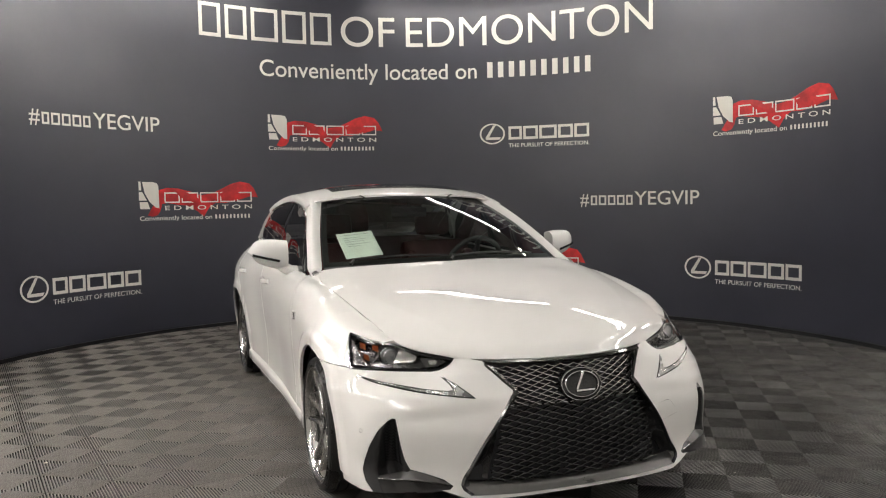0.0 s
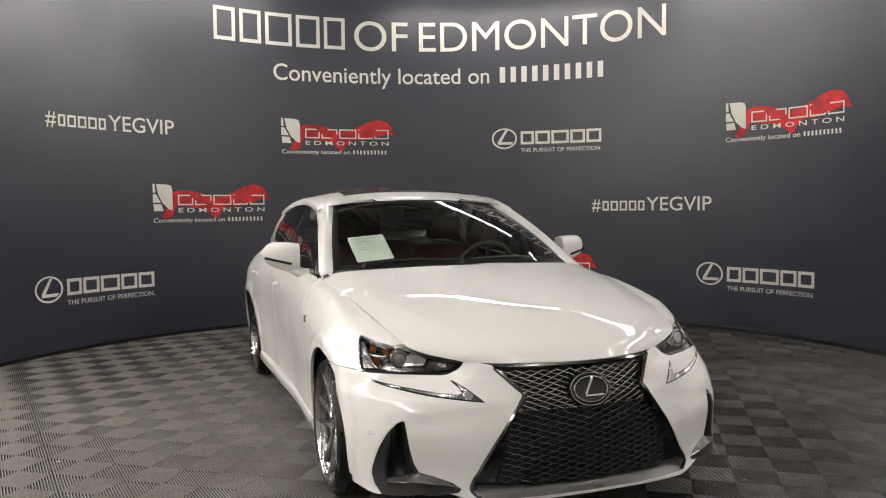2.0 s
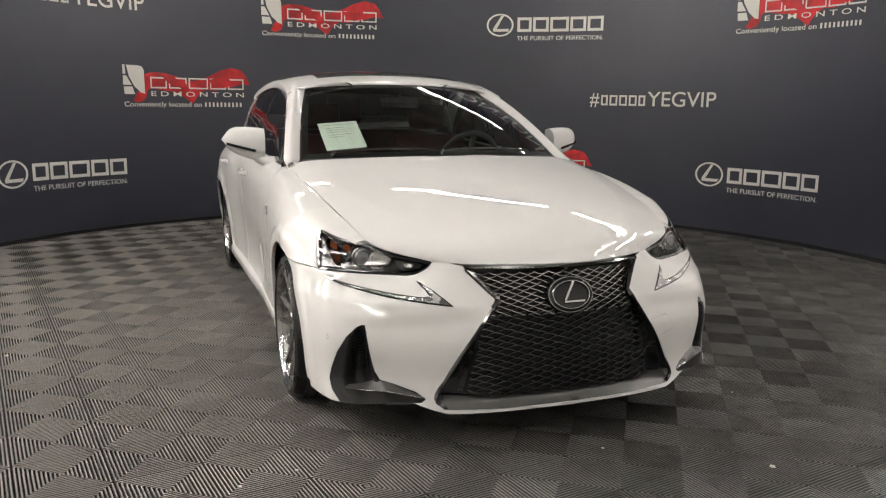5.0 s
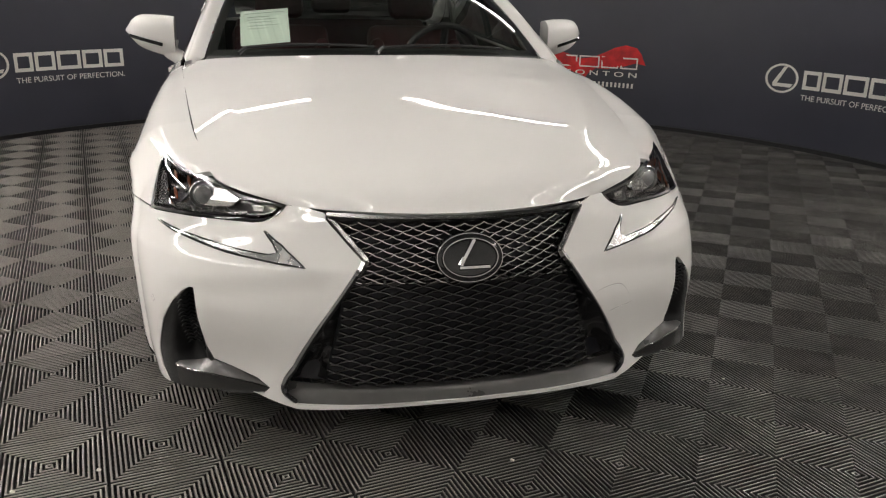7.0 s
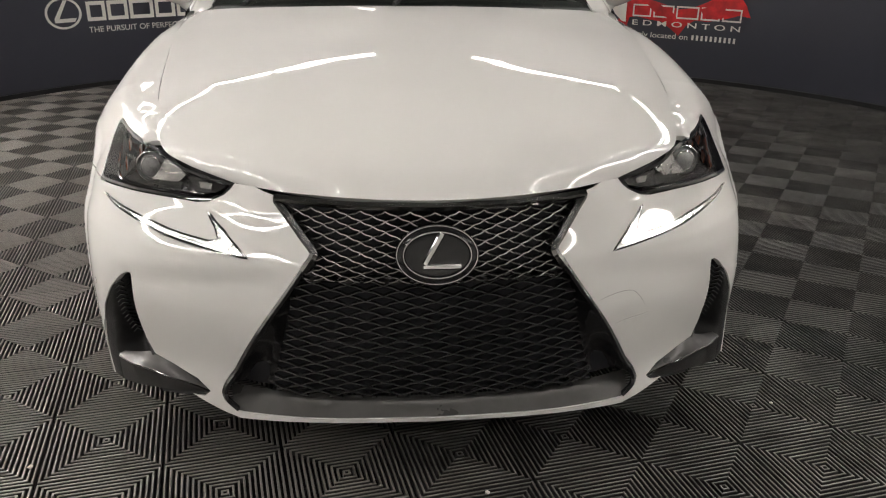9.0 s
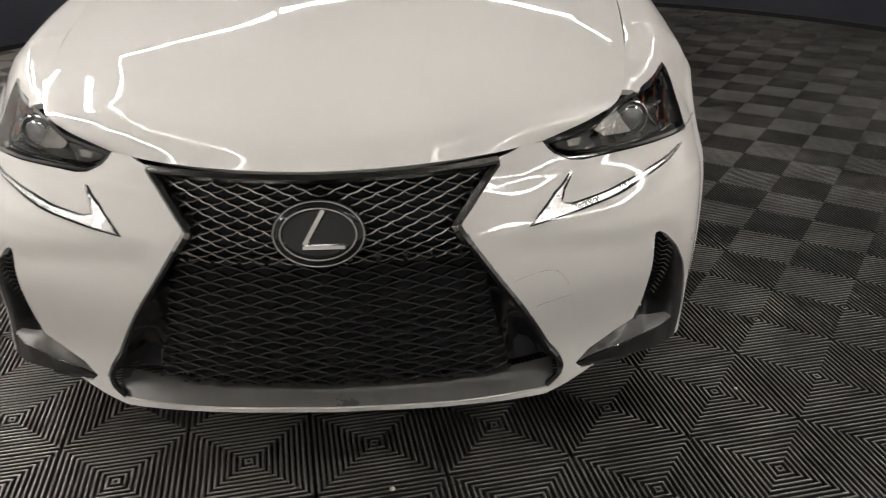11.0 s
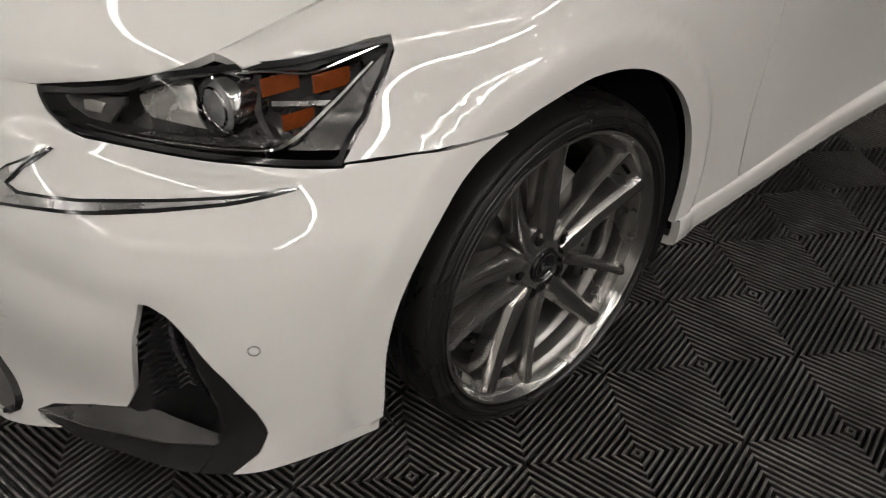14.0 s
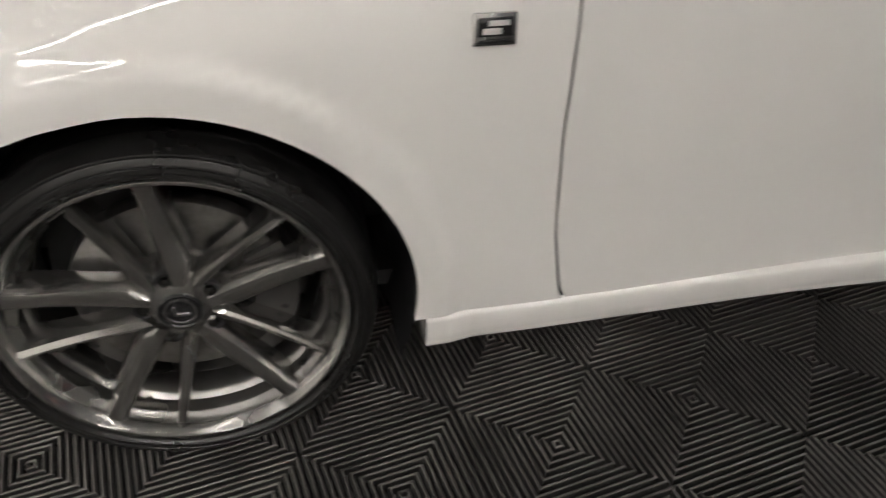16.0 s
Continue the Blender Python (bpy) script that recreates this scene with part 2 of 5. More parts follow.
bm = bmesh.new()
angles = [-72 + 2 * k for k in range(85)]
inner = [[on_wall(a, z) for z in np.linspace(0.0, WALL_TOP, 9)] for a in angles]
outer = [[on_wall(a, z, -0.06) for z in (0.0, WALL_TOP)] for a in angles]
grid(bm, inner, flip=True)
grid(bm, outer)
grid(bm, [[i[-1], o[-1]] for i, o in zip(inner, outer)])
grid(bm, [[inner[0][0], inner[0][-1]], [outer[0][0], outer[0][-1]]])
grid(bm, [[inner[-1][0], inner[-1][-1]], [outer[-1][0], outer[-1][-1]]], flip=True)
backdrop = tagged(part("wall_backdrop", bm, VINYL), "curved dark navy vinyl backdrop wall with printed white lettering", "wall", kind="structure")

bm = bmesh.new()
for a, b in zip(angles, angles[1:]):
    p = [on_wall(a, 0.0, 0.002), on_wall(b, 0.0, 0.002), on_wall(b, 0.0, 0.028), on_wall(a, 0.0, 0.028)]
    h = Vector((0, 0, 0.035))
    lo, hi = [bm.verts.new(q) for q in p], [bm.verts.new(q + h) for q in p]
    bm.faces.new(hi), bm.faces.new((lo[3], lo[2], hi[2], hi[3]))
bmesh.ops.remove_doubles(bm, verts=bm.verts[:], dist=1e-5)
bmesh.ops.recalc_face_normals(bm, faces=bm.faces[:])
tagged(part("baseboard", bm, BLACK_MATT), "black rubber strip along the foot of the backdrop", "baseboard", kind="structure")

# ---- hall round the backdrop ----
HX, HY0, HY1, HZ = 9.0, -9.5, 8.0, 5.4
# unseen walls, added to close the hall and throw light back on the car
for nm, b in (("wall_north", (-HX, HX, HY1, HY1 + 0.2, 0, HZ)), ("wall_south", (-HX, HX, HY0 - 0.2, HY0, 0, HZ)),
              ("wall_east", (HX, HX + 0.2, HY0, HY1, 0, HZ)), ("wall_west", (-HX - 0.2, -HX, HY0, HY1, 0, HZ))):
    bm = bmesh.new()
    box(bm, *b)
    tagged(part(nm, bm, WALL_STEEL, smooth=False), "unseen pale wall added to close the hall and bounce light", "wall", kind="structure")
bm = bmesh.new()
xs = np.arange(-HX, HX + 0.01, 0.15)
prof = [(x, HZ + (0.05 if k % 2 else 0.0)) for k, x in enumerate(xs)]
pts = []
for (x0, z0), (x1, z1) in zip(prof, prof[1:]):
    pts += [(x0, z0), (x1 - 0.04, z0)]
grid(bm, [[(x, y, z) for x, z in pts] for y in (HY0, HY1)])
for y in np.arange(HY0 + 0.8, HY1, 1.9):
    box(bm, -HX, HX, y - 0.06, y + 0.06, HZ - 0.32, HZ - 0.002)
tagged(part("ceiling", bm, CEIL, smooth=False), "dark ribbed steel deck ceiling with cross beams", "ceiling", kind="structure")

# ---- prints on the backdrop ----
def wall_mesh(name, polys, mat, parent, label="", proud=0.006):
    """Flat shapes in (degrees, height) laid on the curved wall."""
    verts, faces = [], []
    for poly in polys:
        faces.append(list(range(len(verts), len(verts) + len(poly))))
        verts += [tuple(on_wall(a, z, proud)) for a, z in poly]
    me = bpy.data.meshes.new(name)
    me.from_pydata(verts, [], faces)
    me.materials.append(mat)
    ob = new(name, me)
    ob.parent = parent
    return tagged(ob, label) if label else ob


def lettering(text, a0, a1, z0, z1, parent, label, proud=0.006, mat=None, weight=0.0):
    """Words set between two angles and two heights; z0 to z1 is the height of a capital."""
    cu = bpy.data.curves.new("words", "FONT")
    cu.body, cu.offset = text, weight
    tmp = bpy.data.objects.new("words", cu)
    scene.collection.objects.link(tmp)
    me = bpy.data.meshes.new_from_object(tmp.evaluated_get(bpy.context.evaluated_depsgraph_get()))
    co = np.array([v.co for v in me.vertices])
    faces = [list(p.vertices) for p in me.polygons]
    bpy.data.objects.remove(tmp)
    bpy.data.curves.remove(cu)
    bpy.data.meshes.remove(me)
    lo, hi = co.min(0), co.max(0)
    cap = 0.729 if any(ch.isupper() or ch.isdigit() or ch == "#" for ch in text) else hi[1]
    pts = [tuple(on_wall(a0 + (a1 - a0) * (x - lo[0]) / (hi[0] - lo[0]), z0 + (z1 - z0) * y / cap, proud)) for x, y, _ in co]
    out = bpy.data.meshes.new("lettering")
    out.from_pydata(pts, [], faces)
    out.materials.append(mat or PRINT_WHITE)
    ob = new("lettering", out)
    ob.parent = parent
    return tagged(ob, label)


def frame_shape(a0, a1, z0, z1, t):
    """A hollow block as four bars, t metres thick."""
    d = t / radians(1) / WALL_R
    return [[(a0, z0), (a1, z0), (a1, z0 + t), (a0, z0 + t)], [(a0, z1 - t), (a1, z1 - t), (a1, z1), (a0, z1)],
            [(a0, z0 + t), (a0 + d, z0 + t), (a0 + d, z1 - t), (a0, z1 - t)], [(a1 - d, z0 + t), (a1, z0 + t), (a1, z1 - t), (a1 - d, z1 - t)]]


def blocks(widths, a0, a1, z0, z1, t, parent, label, gap=0.16, proud=0.006):
    """A row of hollow blocks that stands for a name."""
    unit = (a1 - a0) / (sum(widths) + gap * (len(widths) - 1))
    a, polys = a0, []
    for w in widths:
        polys += frame_shape(a, a + w * unit, z0, z1, t)
        a += (w + gap) * unit
    wall_mesh("name_block", polys, PRINT_WHITE, parent, label, proud)


def bars(n, a0, a1, z0, z1, parent, label, proud=0.006):
    """A row of plain bars that stands for writing left out."""
    step = (a1 - a0) / n
    wall_mesh("writing_bar", [[(a0 + k * step, z0), (a0 + (k + 0.5) * step, z0), (a0 + (k + 0.5) * step, z1), (a0 + k * step, z1)] for k in range(n)], PRINT_WHITE, parent, label, proud)


def print_on_wall(name, label):
    e = new(name)
    e.parent = backdrop
    return tagged(e, label)


head = print_on_wall("heading", "large white heading printed across the backdrop")
blocks([0.8, 0.8, 1.0, 0.9, 0.8], -18.6, 3.2, 3.145, 3.505, 0.040, head, "white hollow name blocks")
lettering("OF", 4.8, 13.9, 3.145, 3.505, head, "white capital letters")
lettering("EDMONTON", 15.8, 57.4, 3.145, 3.505, head, "white capital letters")
sub = print_on_wall("subheading", "white line of text under the heading")
lettering("Conveniently located on", -8.9, 27.8, 2.765, 2.955, sub, "white words", weight=0.006)
bars(10, 29.6, 48.0, 2.765, 2.945, sub, "white bars")
for a0, a1, a2, a3, a4, z in ((-45.3, -43.4, -36.1, -35.7, -25.4, 2.092), (45.2, 47.0, 54.0, 54.3, 64.95, 1.250)):
    tag = print_on_wall("hashtag", "white hashtag printed on the backdrop")
    lettering("#", a0, a1 - 0.3, z, z + 0.150, tag, "white sign", weight=0.006)
    blocks([0.6, 0.7, 0.7, 0.7, 0.6], a1, a2, z, z + 0.110, 0.020, tag, "white hollow name blocks")
    lettering("YEGVIP", a3, a4, z, z + 0.155, tag, "white capital letters", weight=0.006)

CLOTH = [(40, 30), (70, 80), (95, 145), (130, 155), (180, 152), (225, 140), (285, 120), (335, 128), (380, 150), (420, 172), (465, 185), (510, 175), (530, 150), (550, 105), (510, 112), (450, 92), (395, 80), (350, 82), (320, 60), (295, 18), (262, 45), (225, 70), (180, 75), (130, 85), (105, 80), (98, 50), (85, 30), (60, 22)]
MARK = [[(18, 182), (65, 181), (84, 176), (91, 160), (92, 60), (75, 65), (48, 92), (28, 132)], [(2, 183), (12, 183), (14, 143), (2, 143)], [(2, 136), (17, 136), (38, 97), (2, 97)], [(4, 90), (40, 90), (50, 58), (6, 58)]]
for a0, dz in ((-7.9, 0.0), (-29.2, -0.757), (67.05, 0.012), (26.6, -1.575)):
    logo = print_on_wall("silk_logo", "white dealer logo over a red silk cloth print")
    to = lambda pts: [(a0 + 18.35 * x / 520, 1.925 + dz + 0.415 * y / 185) for x, y in pts]
    wall_mesh("red_cloth", [to(CLOTH)], PRINT_RED, logo, "red silk cloth print", 0.0055)
    wall_mesh("mark", [to(m) for m in MARK], PRINT_WHITE, logo, "white rounded mark", 0.009)
    blocks([1.0, 1.1, 1.2, 1.0, 1.0], a0 + 4.1, a0 + 18.3, 2.115 + dz, 2.225 + dz, 0.014, logo, "white hollow name blocks", 0.12, 0.009)
    lettering("E D M O N T O N", a0 + 4.15, a0 + 18.3, 2.040 + dz, 2.088 + dz, logo, "small white capital letters", 0.009, weight=0.01)
    lettering("Conveniently located on", a0 + 0.1, a0 + 11.7, 1.937 + dz, 1.985 + dz, logo, "small white words", 0.009, weight=0.008)
    bars(10, a0 + 12.2, a0 + 18.2, 1.937 + dz, 1.982 + dz, logo, "small white bars", 0.009)
for da, dz in ((0.0, 0.0), (-76.05, -1.507), (34.4, -1.525)):
    logo = print_on_wall("oval_logo", "white oval logo with a slogan printed below")
    n = 40
    cx, cz, rx, rz = 30.33 + da, 2.107 + dz, 2.17, 0.122
    outer = [(cx + rx * math.cos(k * math.tau / n), cz + rz * math.sin(k * math.tau / n)) for k in range(n)]
    inner_o = [(cx + rx * 0.86 * math.cos(k * math.tau / n), cz + rz * 0.86 * math.sin(k * math.tau / n)) for k in range(n)]
    wall_mesh("oval_ring", [[outer[k], outer[(k + 1) % n], inner_o[(k + 1) % n], inner_o[k]] for k in range(n)], PRINT_WHITE, logo)
    wall_mesh("oval_bar", [[(cx + 0.15, cz + 0.10), (cx + 0.60, cz + 0.10), (cx - 0.55, cz - 0.04), (cx - 1.15, cz - 0.04)], [(cx - 1.15, cz - 0.04), (cx + 1.5, cz - 0.04), (cx + 1.25, cz - 0.07), (cx - 1.1, cz - 0.07)]], PRINT_WHITE, logo)
    blocks([1.0, 1.1, 1.3, 1.1, 1.1], 33.1 + da, 46.8 + da, 2.034 + dz, 2.188 + dz, 0.030, logo, "white hollow name blocks", 0.10)
    lettering("THE PURSUIT OF PERFECTION.", 33.1 + da, 46.8 + da, 1.945 + dz, 1.992 + dz, logo, "small white capital letters", weight=0.006)

# ---- fluorescent fittings ----
def fitting():
    f = thing("ceiling_light", "slim white light batten hung in a ring over the car", "ceiling light", group="ceiling lights")
    bm = bmesh.new()
    box(bm, -0.040, 0.040, -0.60, 0.60, 0.008, 0.07, bevel=0.006)
    part("housing", bm, FITTING, f)
    bm = bmesh.new()
    box(bm, -0.030, 0.030, -0.585, 0.585, -0.026, 0.0075, bevel=0.008)
    part("tube", bm, TUBE, f)
    for y in (-0.45, 0.45):
        bm = bmesh.new()
        tube(bm, [(0, y, 0.09), (0, y, HZ - LAMP_Z)], 0.004, 5)
        part("hanger", bm, FITTING, f)
    return f


RING_R = 3.40
first = fitting()
for k, deg in enumerate((-17, -37.6, -58.2, -78.8, -99.4, -120, -140.6, -161.2, 178, 157.5, 137, 116.5, 88, 67, 39.5, 21.7)):
    a = radians(deg)
    m = pose(WALL_X + RING_R * math.sin(a), WALL_Y + RING_R * math.cos(a), LAMP_Z, 0, 0, 90 - deg)
    if k == 0:
        first.matrix_basis = m
    else:
        copy_thing(first, m)


def fill_fitting(tube_mat, half):
    f = thing("hall_light", "unseen strip light added under the hall ceiling as fill", "ceiling light", group="hall lights")
    bm = bmesh.new()
    box(bm, -half - 0.02, half + 0.02, -1.52, 1.52, 0.012, 0.08, bevel=0.01)
    part("housing", bm, FITTING, f)
    bm = bmesh.new()
    box(bm, -half, half, -1.50, 1.50, 0.0, 0.011, bevel=0.004)
    part("diffuser", bm, tube_mat, f)
    bm = bmesh.new()
    tube(bm, [(0, 0, 0.10), (0, 0, HZ - 4.9)], 0.005, 5)
    part("hanger", bm, FITTING, f)
    return f


# unseen strips, added and graded by side to fill car, floor and backdrop
front = [(x, y, 90) for y in (-6.4,) for x in (-2.4, 0.7, 3.8)]
sides = [(x, y, 0) for x in (6.0,) for y in (-5.2, -2.1, 1.0)]
west = [(x, y, 0) for x in (-6.0,) for y in (-5.2, -2.1, 1.0)]
# the rear ones are added for the sheen on the backdrop's upper corners
rear = [(sd * x, y, 0) for sd in (1, -1) for x in (4.9, 6.2, 7.6) for y in (3.4, 6.4)]
for places, mat, half in ((front, FRONT_FILL, 0.085), (sides, SIDE_FILL, 0.135), (west, WEST_FILL, 0.135), (rear, REAR_FILL, 0.085)):
    first = fill_fitting(mat, half)
    for k, (x, y, a) in enumerate(places):
        m = pose(x, y, 4.9, 0, 0, a)
        if k == 0:
            first.matrix_basis = m
        else:
            copy_thing(first, m)

# ---- shape of the car's skin ----
def cat(p, t):
    """A smooth curve through points p (tuples) at parameter t, from 0 to len(p) - 1."""
    n = len(p) - 1
    i = min(max(int(math.floor(t)), 0), n - 1)
    f = t - i
    a, b, c, d = p[max(i - 1, 0)], p[i], p[i + 1], p[min(i + 2, n)]
    if i == 0:
        a = tuple(2 * x - y for x, y in zip(b, c))
    if i == n - 1:
        d = tuple(2 * y - x for x, y in zip(b, c))
    return tuple(y + 0.5 * f * (z - x + f * (2 * x - 5 * y + 4 * z - w + f * (3 * (y - z) + w - x))) for x, y, z, w in zip(a, b, c, d))


def key(keys, y):
    """A smooth value at y from (y, values...) rows in rising order, held at the ends."""
    if y <= keys[0][0]:
        return keys[0][1:]
    for i in range(len(keys) - 1):
        a, b = keys[i], keys[i + 1]
        if y <= b[0]:
            f = (y - a[0]) / (b[0] - a[0])
            return cat([k[1:] for k in keys], i + f)
    return keys[-1][1:]


def smooth(a, b, x):
    t = min(max((x - a) / (b - a), 0.0), 1.0)
    return t * t * (3 - 2 * t)


# plan lines of the nose, each from the middle round the corner to the arch: height, then (x, y) pairs
NOSE_ROWS = [
    (0.165, [(0, -0.857), (0.25, -0.846), (0.463, -0.812), (0.66, -0.728), (0.812, -0.600), (0.877, -0.370), (0.884, -0.15)]),
    (0.26, [(0, -0.866), (0.27, -0.846), (0.50, -0.784), (0.69, -0.684), (0.835, -0.548), (0.893, -0.362), (0.905, -0.15)]),
    (0.42, [(0, -0.864), (0.26, -0.840), (0.48, -0.782), (0.70, -0.682), (0.843, -0.541), (0.903, -0.360), (0.918, -0.15)]),
    (0.55, [(0, -0.848), (0.25, -0.815), (0.43, -0.747), (0.67, -0.640), (0.838, -0.490), (0.905, -0.340), (0.923, -0.15)]),
    (0.635, [(0, -0.800), (0.22, -0.768), (0.40, -0.700), (0.545, -0.612), (0.75, -0.490), (0.868, -0.350), (0.923, -0.15)]),
    (0.69, [(0, -0.768), (0.20, -0.745), (0.367, -0.682), (0.467, -0.613), (0.68, -0.505), (0.835, -0.330), (0.918, -0.15)]),
    (0.78, [(0, -0.70), (0.20, -0.68), (0.36, -0.63), (0.46, -0.565), (0.63, -0.46), (0.80, -0.262), (0.895, -0.12)]),
]


def flare(y, z):
    """How far the lip round a wheel arch stands out."""
    r = min(math.hypot(y, z - 0.307), math.hypot(y - 2.80, z - 0.307))
    return 0.010 * (1 - smooth(0.418, 0.452, r)) - 0.003 * (1 - smooth(0.371, 0.42, r)) if z > 0.2 else 0.0


def nose(u, z):
    rows = [(zz, *cat(r, u)) for zz, r in NOSE_ROWS]
    x, y = key(rows, z)
    # the cheek below the lamp is set back under a soft ledge
    k = smooth(1.3, 1.9, u) * (1 - smooth(3.3, 3.9, u)) * (1 - smooth(-0.032, 0.030, z - key([(1.9, 0.520), (2.6, 0.498), (3.2, 0.482), (3.8, 0.470)], u)[0])) * smooth(0.17, 0.30, z)
    return (x - 0.004 * k + (flare(y, z) if u > 4.5 else 0.0), y + 0.010 * k, z)


# half sections of the flank: station y, then (x, z) from the sill up to the bonnet's or window's edge
FLANK = [
    (-0.50, [(0.80, 0.18), (0.83, 0.26), (0.85, 0.42), (0.83, 0.56), (0.775, 0.68), (0.71, 0.735), (0.661, 0.742)]),
    (-0.28, [(0.882, 0.18), (0.894, 0.26), (0.908, 0.42), (0.905, 0.56), (0.850, 0.69), (0.805, 0.772), (0.708, 0.800)]),
    (-0.10, [(0.886, 0.18), (0.907, 0.26), (0.919, 0.44), (0.925, 0.60), (0.912, 0.74), (0.845, 0.822), (0.735, 0.842)]),
    (0.15, [(0.886, 0.18), (0.908, 0.26), (0.920, 0.44), (0.927, 0.62), (0.918, 0.77), (0.862, 0.866), (0.762, 0.888)]),
    (0.40, [(0.886, 0.18), (0.896, 0.26), (0.908, 0.44), (0.920, 0.63), (0.916, 0.78), (0.866, 0.895), (0.785, 0.925)]),
    (0.65, [(0.882, 0.18), (0.890, 0.25), (0.898, 0.44), (0.912, 0.64), (0.910, 0.80), (0.868, 0.905), (0.806, 0.945)]),
    (1.20, [(0.876, 0.18), (0.872, 0.26), (0.880, 0.44), (0.903, 0.65), (0.905, 0.82), (0.868, 0.925), (0.812, 0.962)]),
    (1.90, [(0.884, 0.18), (0.880, 0.28), (0.884, 0.46), (0.905, 0.67), (0.908, 0.85), (0.862, 0.955), (0.800, 0.990)]),
    (2.45, [(0.897, 0.20), (0.908, 0.30), (0.924, 0.48), (0.937, 0.68), (0.930, 0.86), (0.850, 0.985), (0.770, 1.020)]),
    (3.00, [(0.895, 0.20), (0.925, 0.30), (0.946, 0.48), (0.950, 0.68), (0.930, 0.85), (0.825, 0.985), (0.715, 1.035)]),
    (3.50, [(0.80, 0.22), (0.84, 0.32), (0.86, 0.50), (0.855, 0.70), (0.82, 0.86), (0.755, 0.97), (0.66, 1.010)]),
    (3.78, [(0.62, 0.25), (0.66, 0.34), (0.69, 0.52), (0.69, 0.72), (0.66, 0.88), (0.62, 0.965), (0.56, 0.995)]),
]


FLANK_FLAT = [(s[0], *[c for q in s[1] for c in q]) for s in FLANK]


def pairs(flat):
    return [(flat[i], flat[i + 1]) for i in range(0, len(flat), 2)]


def flank(y, v):
    x, z = cat(pairs(key(FLANK_FLAT, y)), v)
    return (x + flare(y, z), y, z)


def nose_x(y, z):
    """The nose's half width where it passes the station y."""
    lo, hi = 3.0, 6.0
    for _ in range(26):
        m = (lo + hi) / 2
        if nose(m, z)[1] < y:
            lo = m
        else:
            hi = m
    return nose(lo, z)[0]


def flank_v(y, z):
    """The section parameter at which the flank stands at height z."""
    lo, hi = 0.0, 6.0
    for _ in range(30):
        m = (lo + hi) / 2
        if flank(y, m)[2] < z:
            lo = m
        else:
            hi = m
    return lo


def flank_z(y, z):
    return flank(y, flank_v(y, z))


def lead_terms(y, z):
    return (1.0, y, z, y * z, y * y, z * z, y * y * z, y * y * y)


# how far the nose stands off the flank ahead of the wheel, eased to one smooth surface
LEAD_AT = [(y, z) for y in np.linspace(-0.37, -0.13, 9) for z in (0.643, 0.643, 0.643, 0.643, 0.67, 0.70, 0.73, 0.755)]
LEAD = np.linalg.lstsq(np.array([lead_terms(y + 0.25, z - 0.70) for y, z in LEAD_AT]), np.array([nose_x(y, z) - flank_z(y, z)[0] for y, z in LEAD_AT]), rcond=None)[0]


def wing(y, v):
    """The front wing: the flank, led into the nose ahead of the wheel."""
    x, y, z = flank(y, v)
    w = (1 - smooth(-0.20, 0.0, y)) * (1 - smooth(0.745, 0.83, z))
    if w > 0 and z > 0.5:
        x += w * float(np.dot(LEAD, lead_terms(max(y, -0.38) + 0.25, z - 0.70)))
    return (x, y, z)


BONNET_EDGE = [(0.467, -0.615, 0.691), (0.594, -0.536, 0.718), (0.664, -0.464, 0.746), (0.709, -0.28, 0.803), (0.742, -0.05, 0.853), (0.770, 0.20, 0.898), (0.787, 0.395, 0.926), (0.748, 0.60, 0.968)]
BONNET_MID = [(0, -0.772, 0.690), (0, -0.69, 0.748), (0, -0.56, 0.800), (0, -0.36, 0.853), (0, -0.12, 0.900), (0, 0.12, 0.942), (0, 0.33, 0.975), (0, 0.50, 1.000)]


BONNET_CREASE = [(0.0, 0.765), (1.0, 0.705), (2.0, 0.672), (2.5, 0.690), (3.0, 0.755), (3.7, 0.815), (4.3, 0.850), (5.5, 0.885), (7.0, 0.910)]


def bonnet(s, t):
    """s from the middle (0) to the edge (1), t from the nose (0) to the screen (7)."""
    a, b = cat(BONNET_MID, t), cat(BONNET_EDGE, t)
    c = key(BONNET_CREASE, t)[0]
    drop = a[2] - b[2]
    inner = (0.26 + 0.30 * smooth(2.5, 6.0, t)) * drop + 0.003
    soft = 0.013 + 0.045 * smooth(3.2, 6.5, t)

    def broken(s):
        if s < c:
            return a[2] - inner * (s / c) ** 2
        f = (s - c) / (1 - c)
        return a[2] - inner + (b[2] - a[2] + inner) * (0.80 * f + 0.20 * f * f)

    # the crease is eased over a narrow band
    z = broken(s) if abs(s - c) > soft else sum(broken(min(s + soft * k, 1.0)) * w for k, w in ((-1, 0.08), (-0.66, 0.14), (-0.33, 0.18), (0, 0.20), (0.33, 0.18), (0.66, 0.14), (1, 0.08)))
    y = a[1] + (b[1] - a[1]) * (s ** 1.9)
    return (b[0] * s, y, z)


def screen(s, t):
    """The windscreen: s from -1 to 1 across, t from 0 at its foot to 1."""
    a = (0.722 * s, 0.475 + 0.205 * s * s, 0.998 - 0.023 * s * s)
    b = (0.545 * s, 1.372 + 0.095 * s * s, 1.367 - 0.029 * s * s)
    k = math.sin(math.pi * t)
    return (a[0] + (b[0] - a[0]) * t + 0.012 * s * k, a[1] + (b[1] - a[1]) * t - 0.011 * k, a[2] + (b[2] - a[2]) * t + 0.018 * k)


RAIL = [(0.800, 0.640, 0.950), (0.715, 1.02, 1.165), (0.640, 1.36, 1.318), (0.632, 1.72, 1.388), (0.652, 2.08, 1.380), (0.690, 2.42, 1.318), (0.725, 2.75, 1.200), (0.738, 3.06, 1.062)]


def rail(y):
    return key([(p[1], p[0], p[2]) for p in RAIL], y)


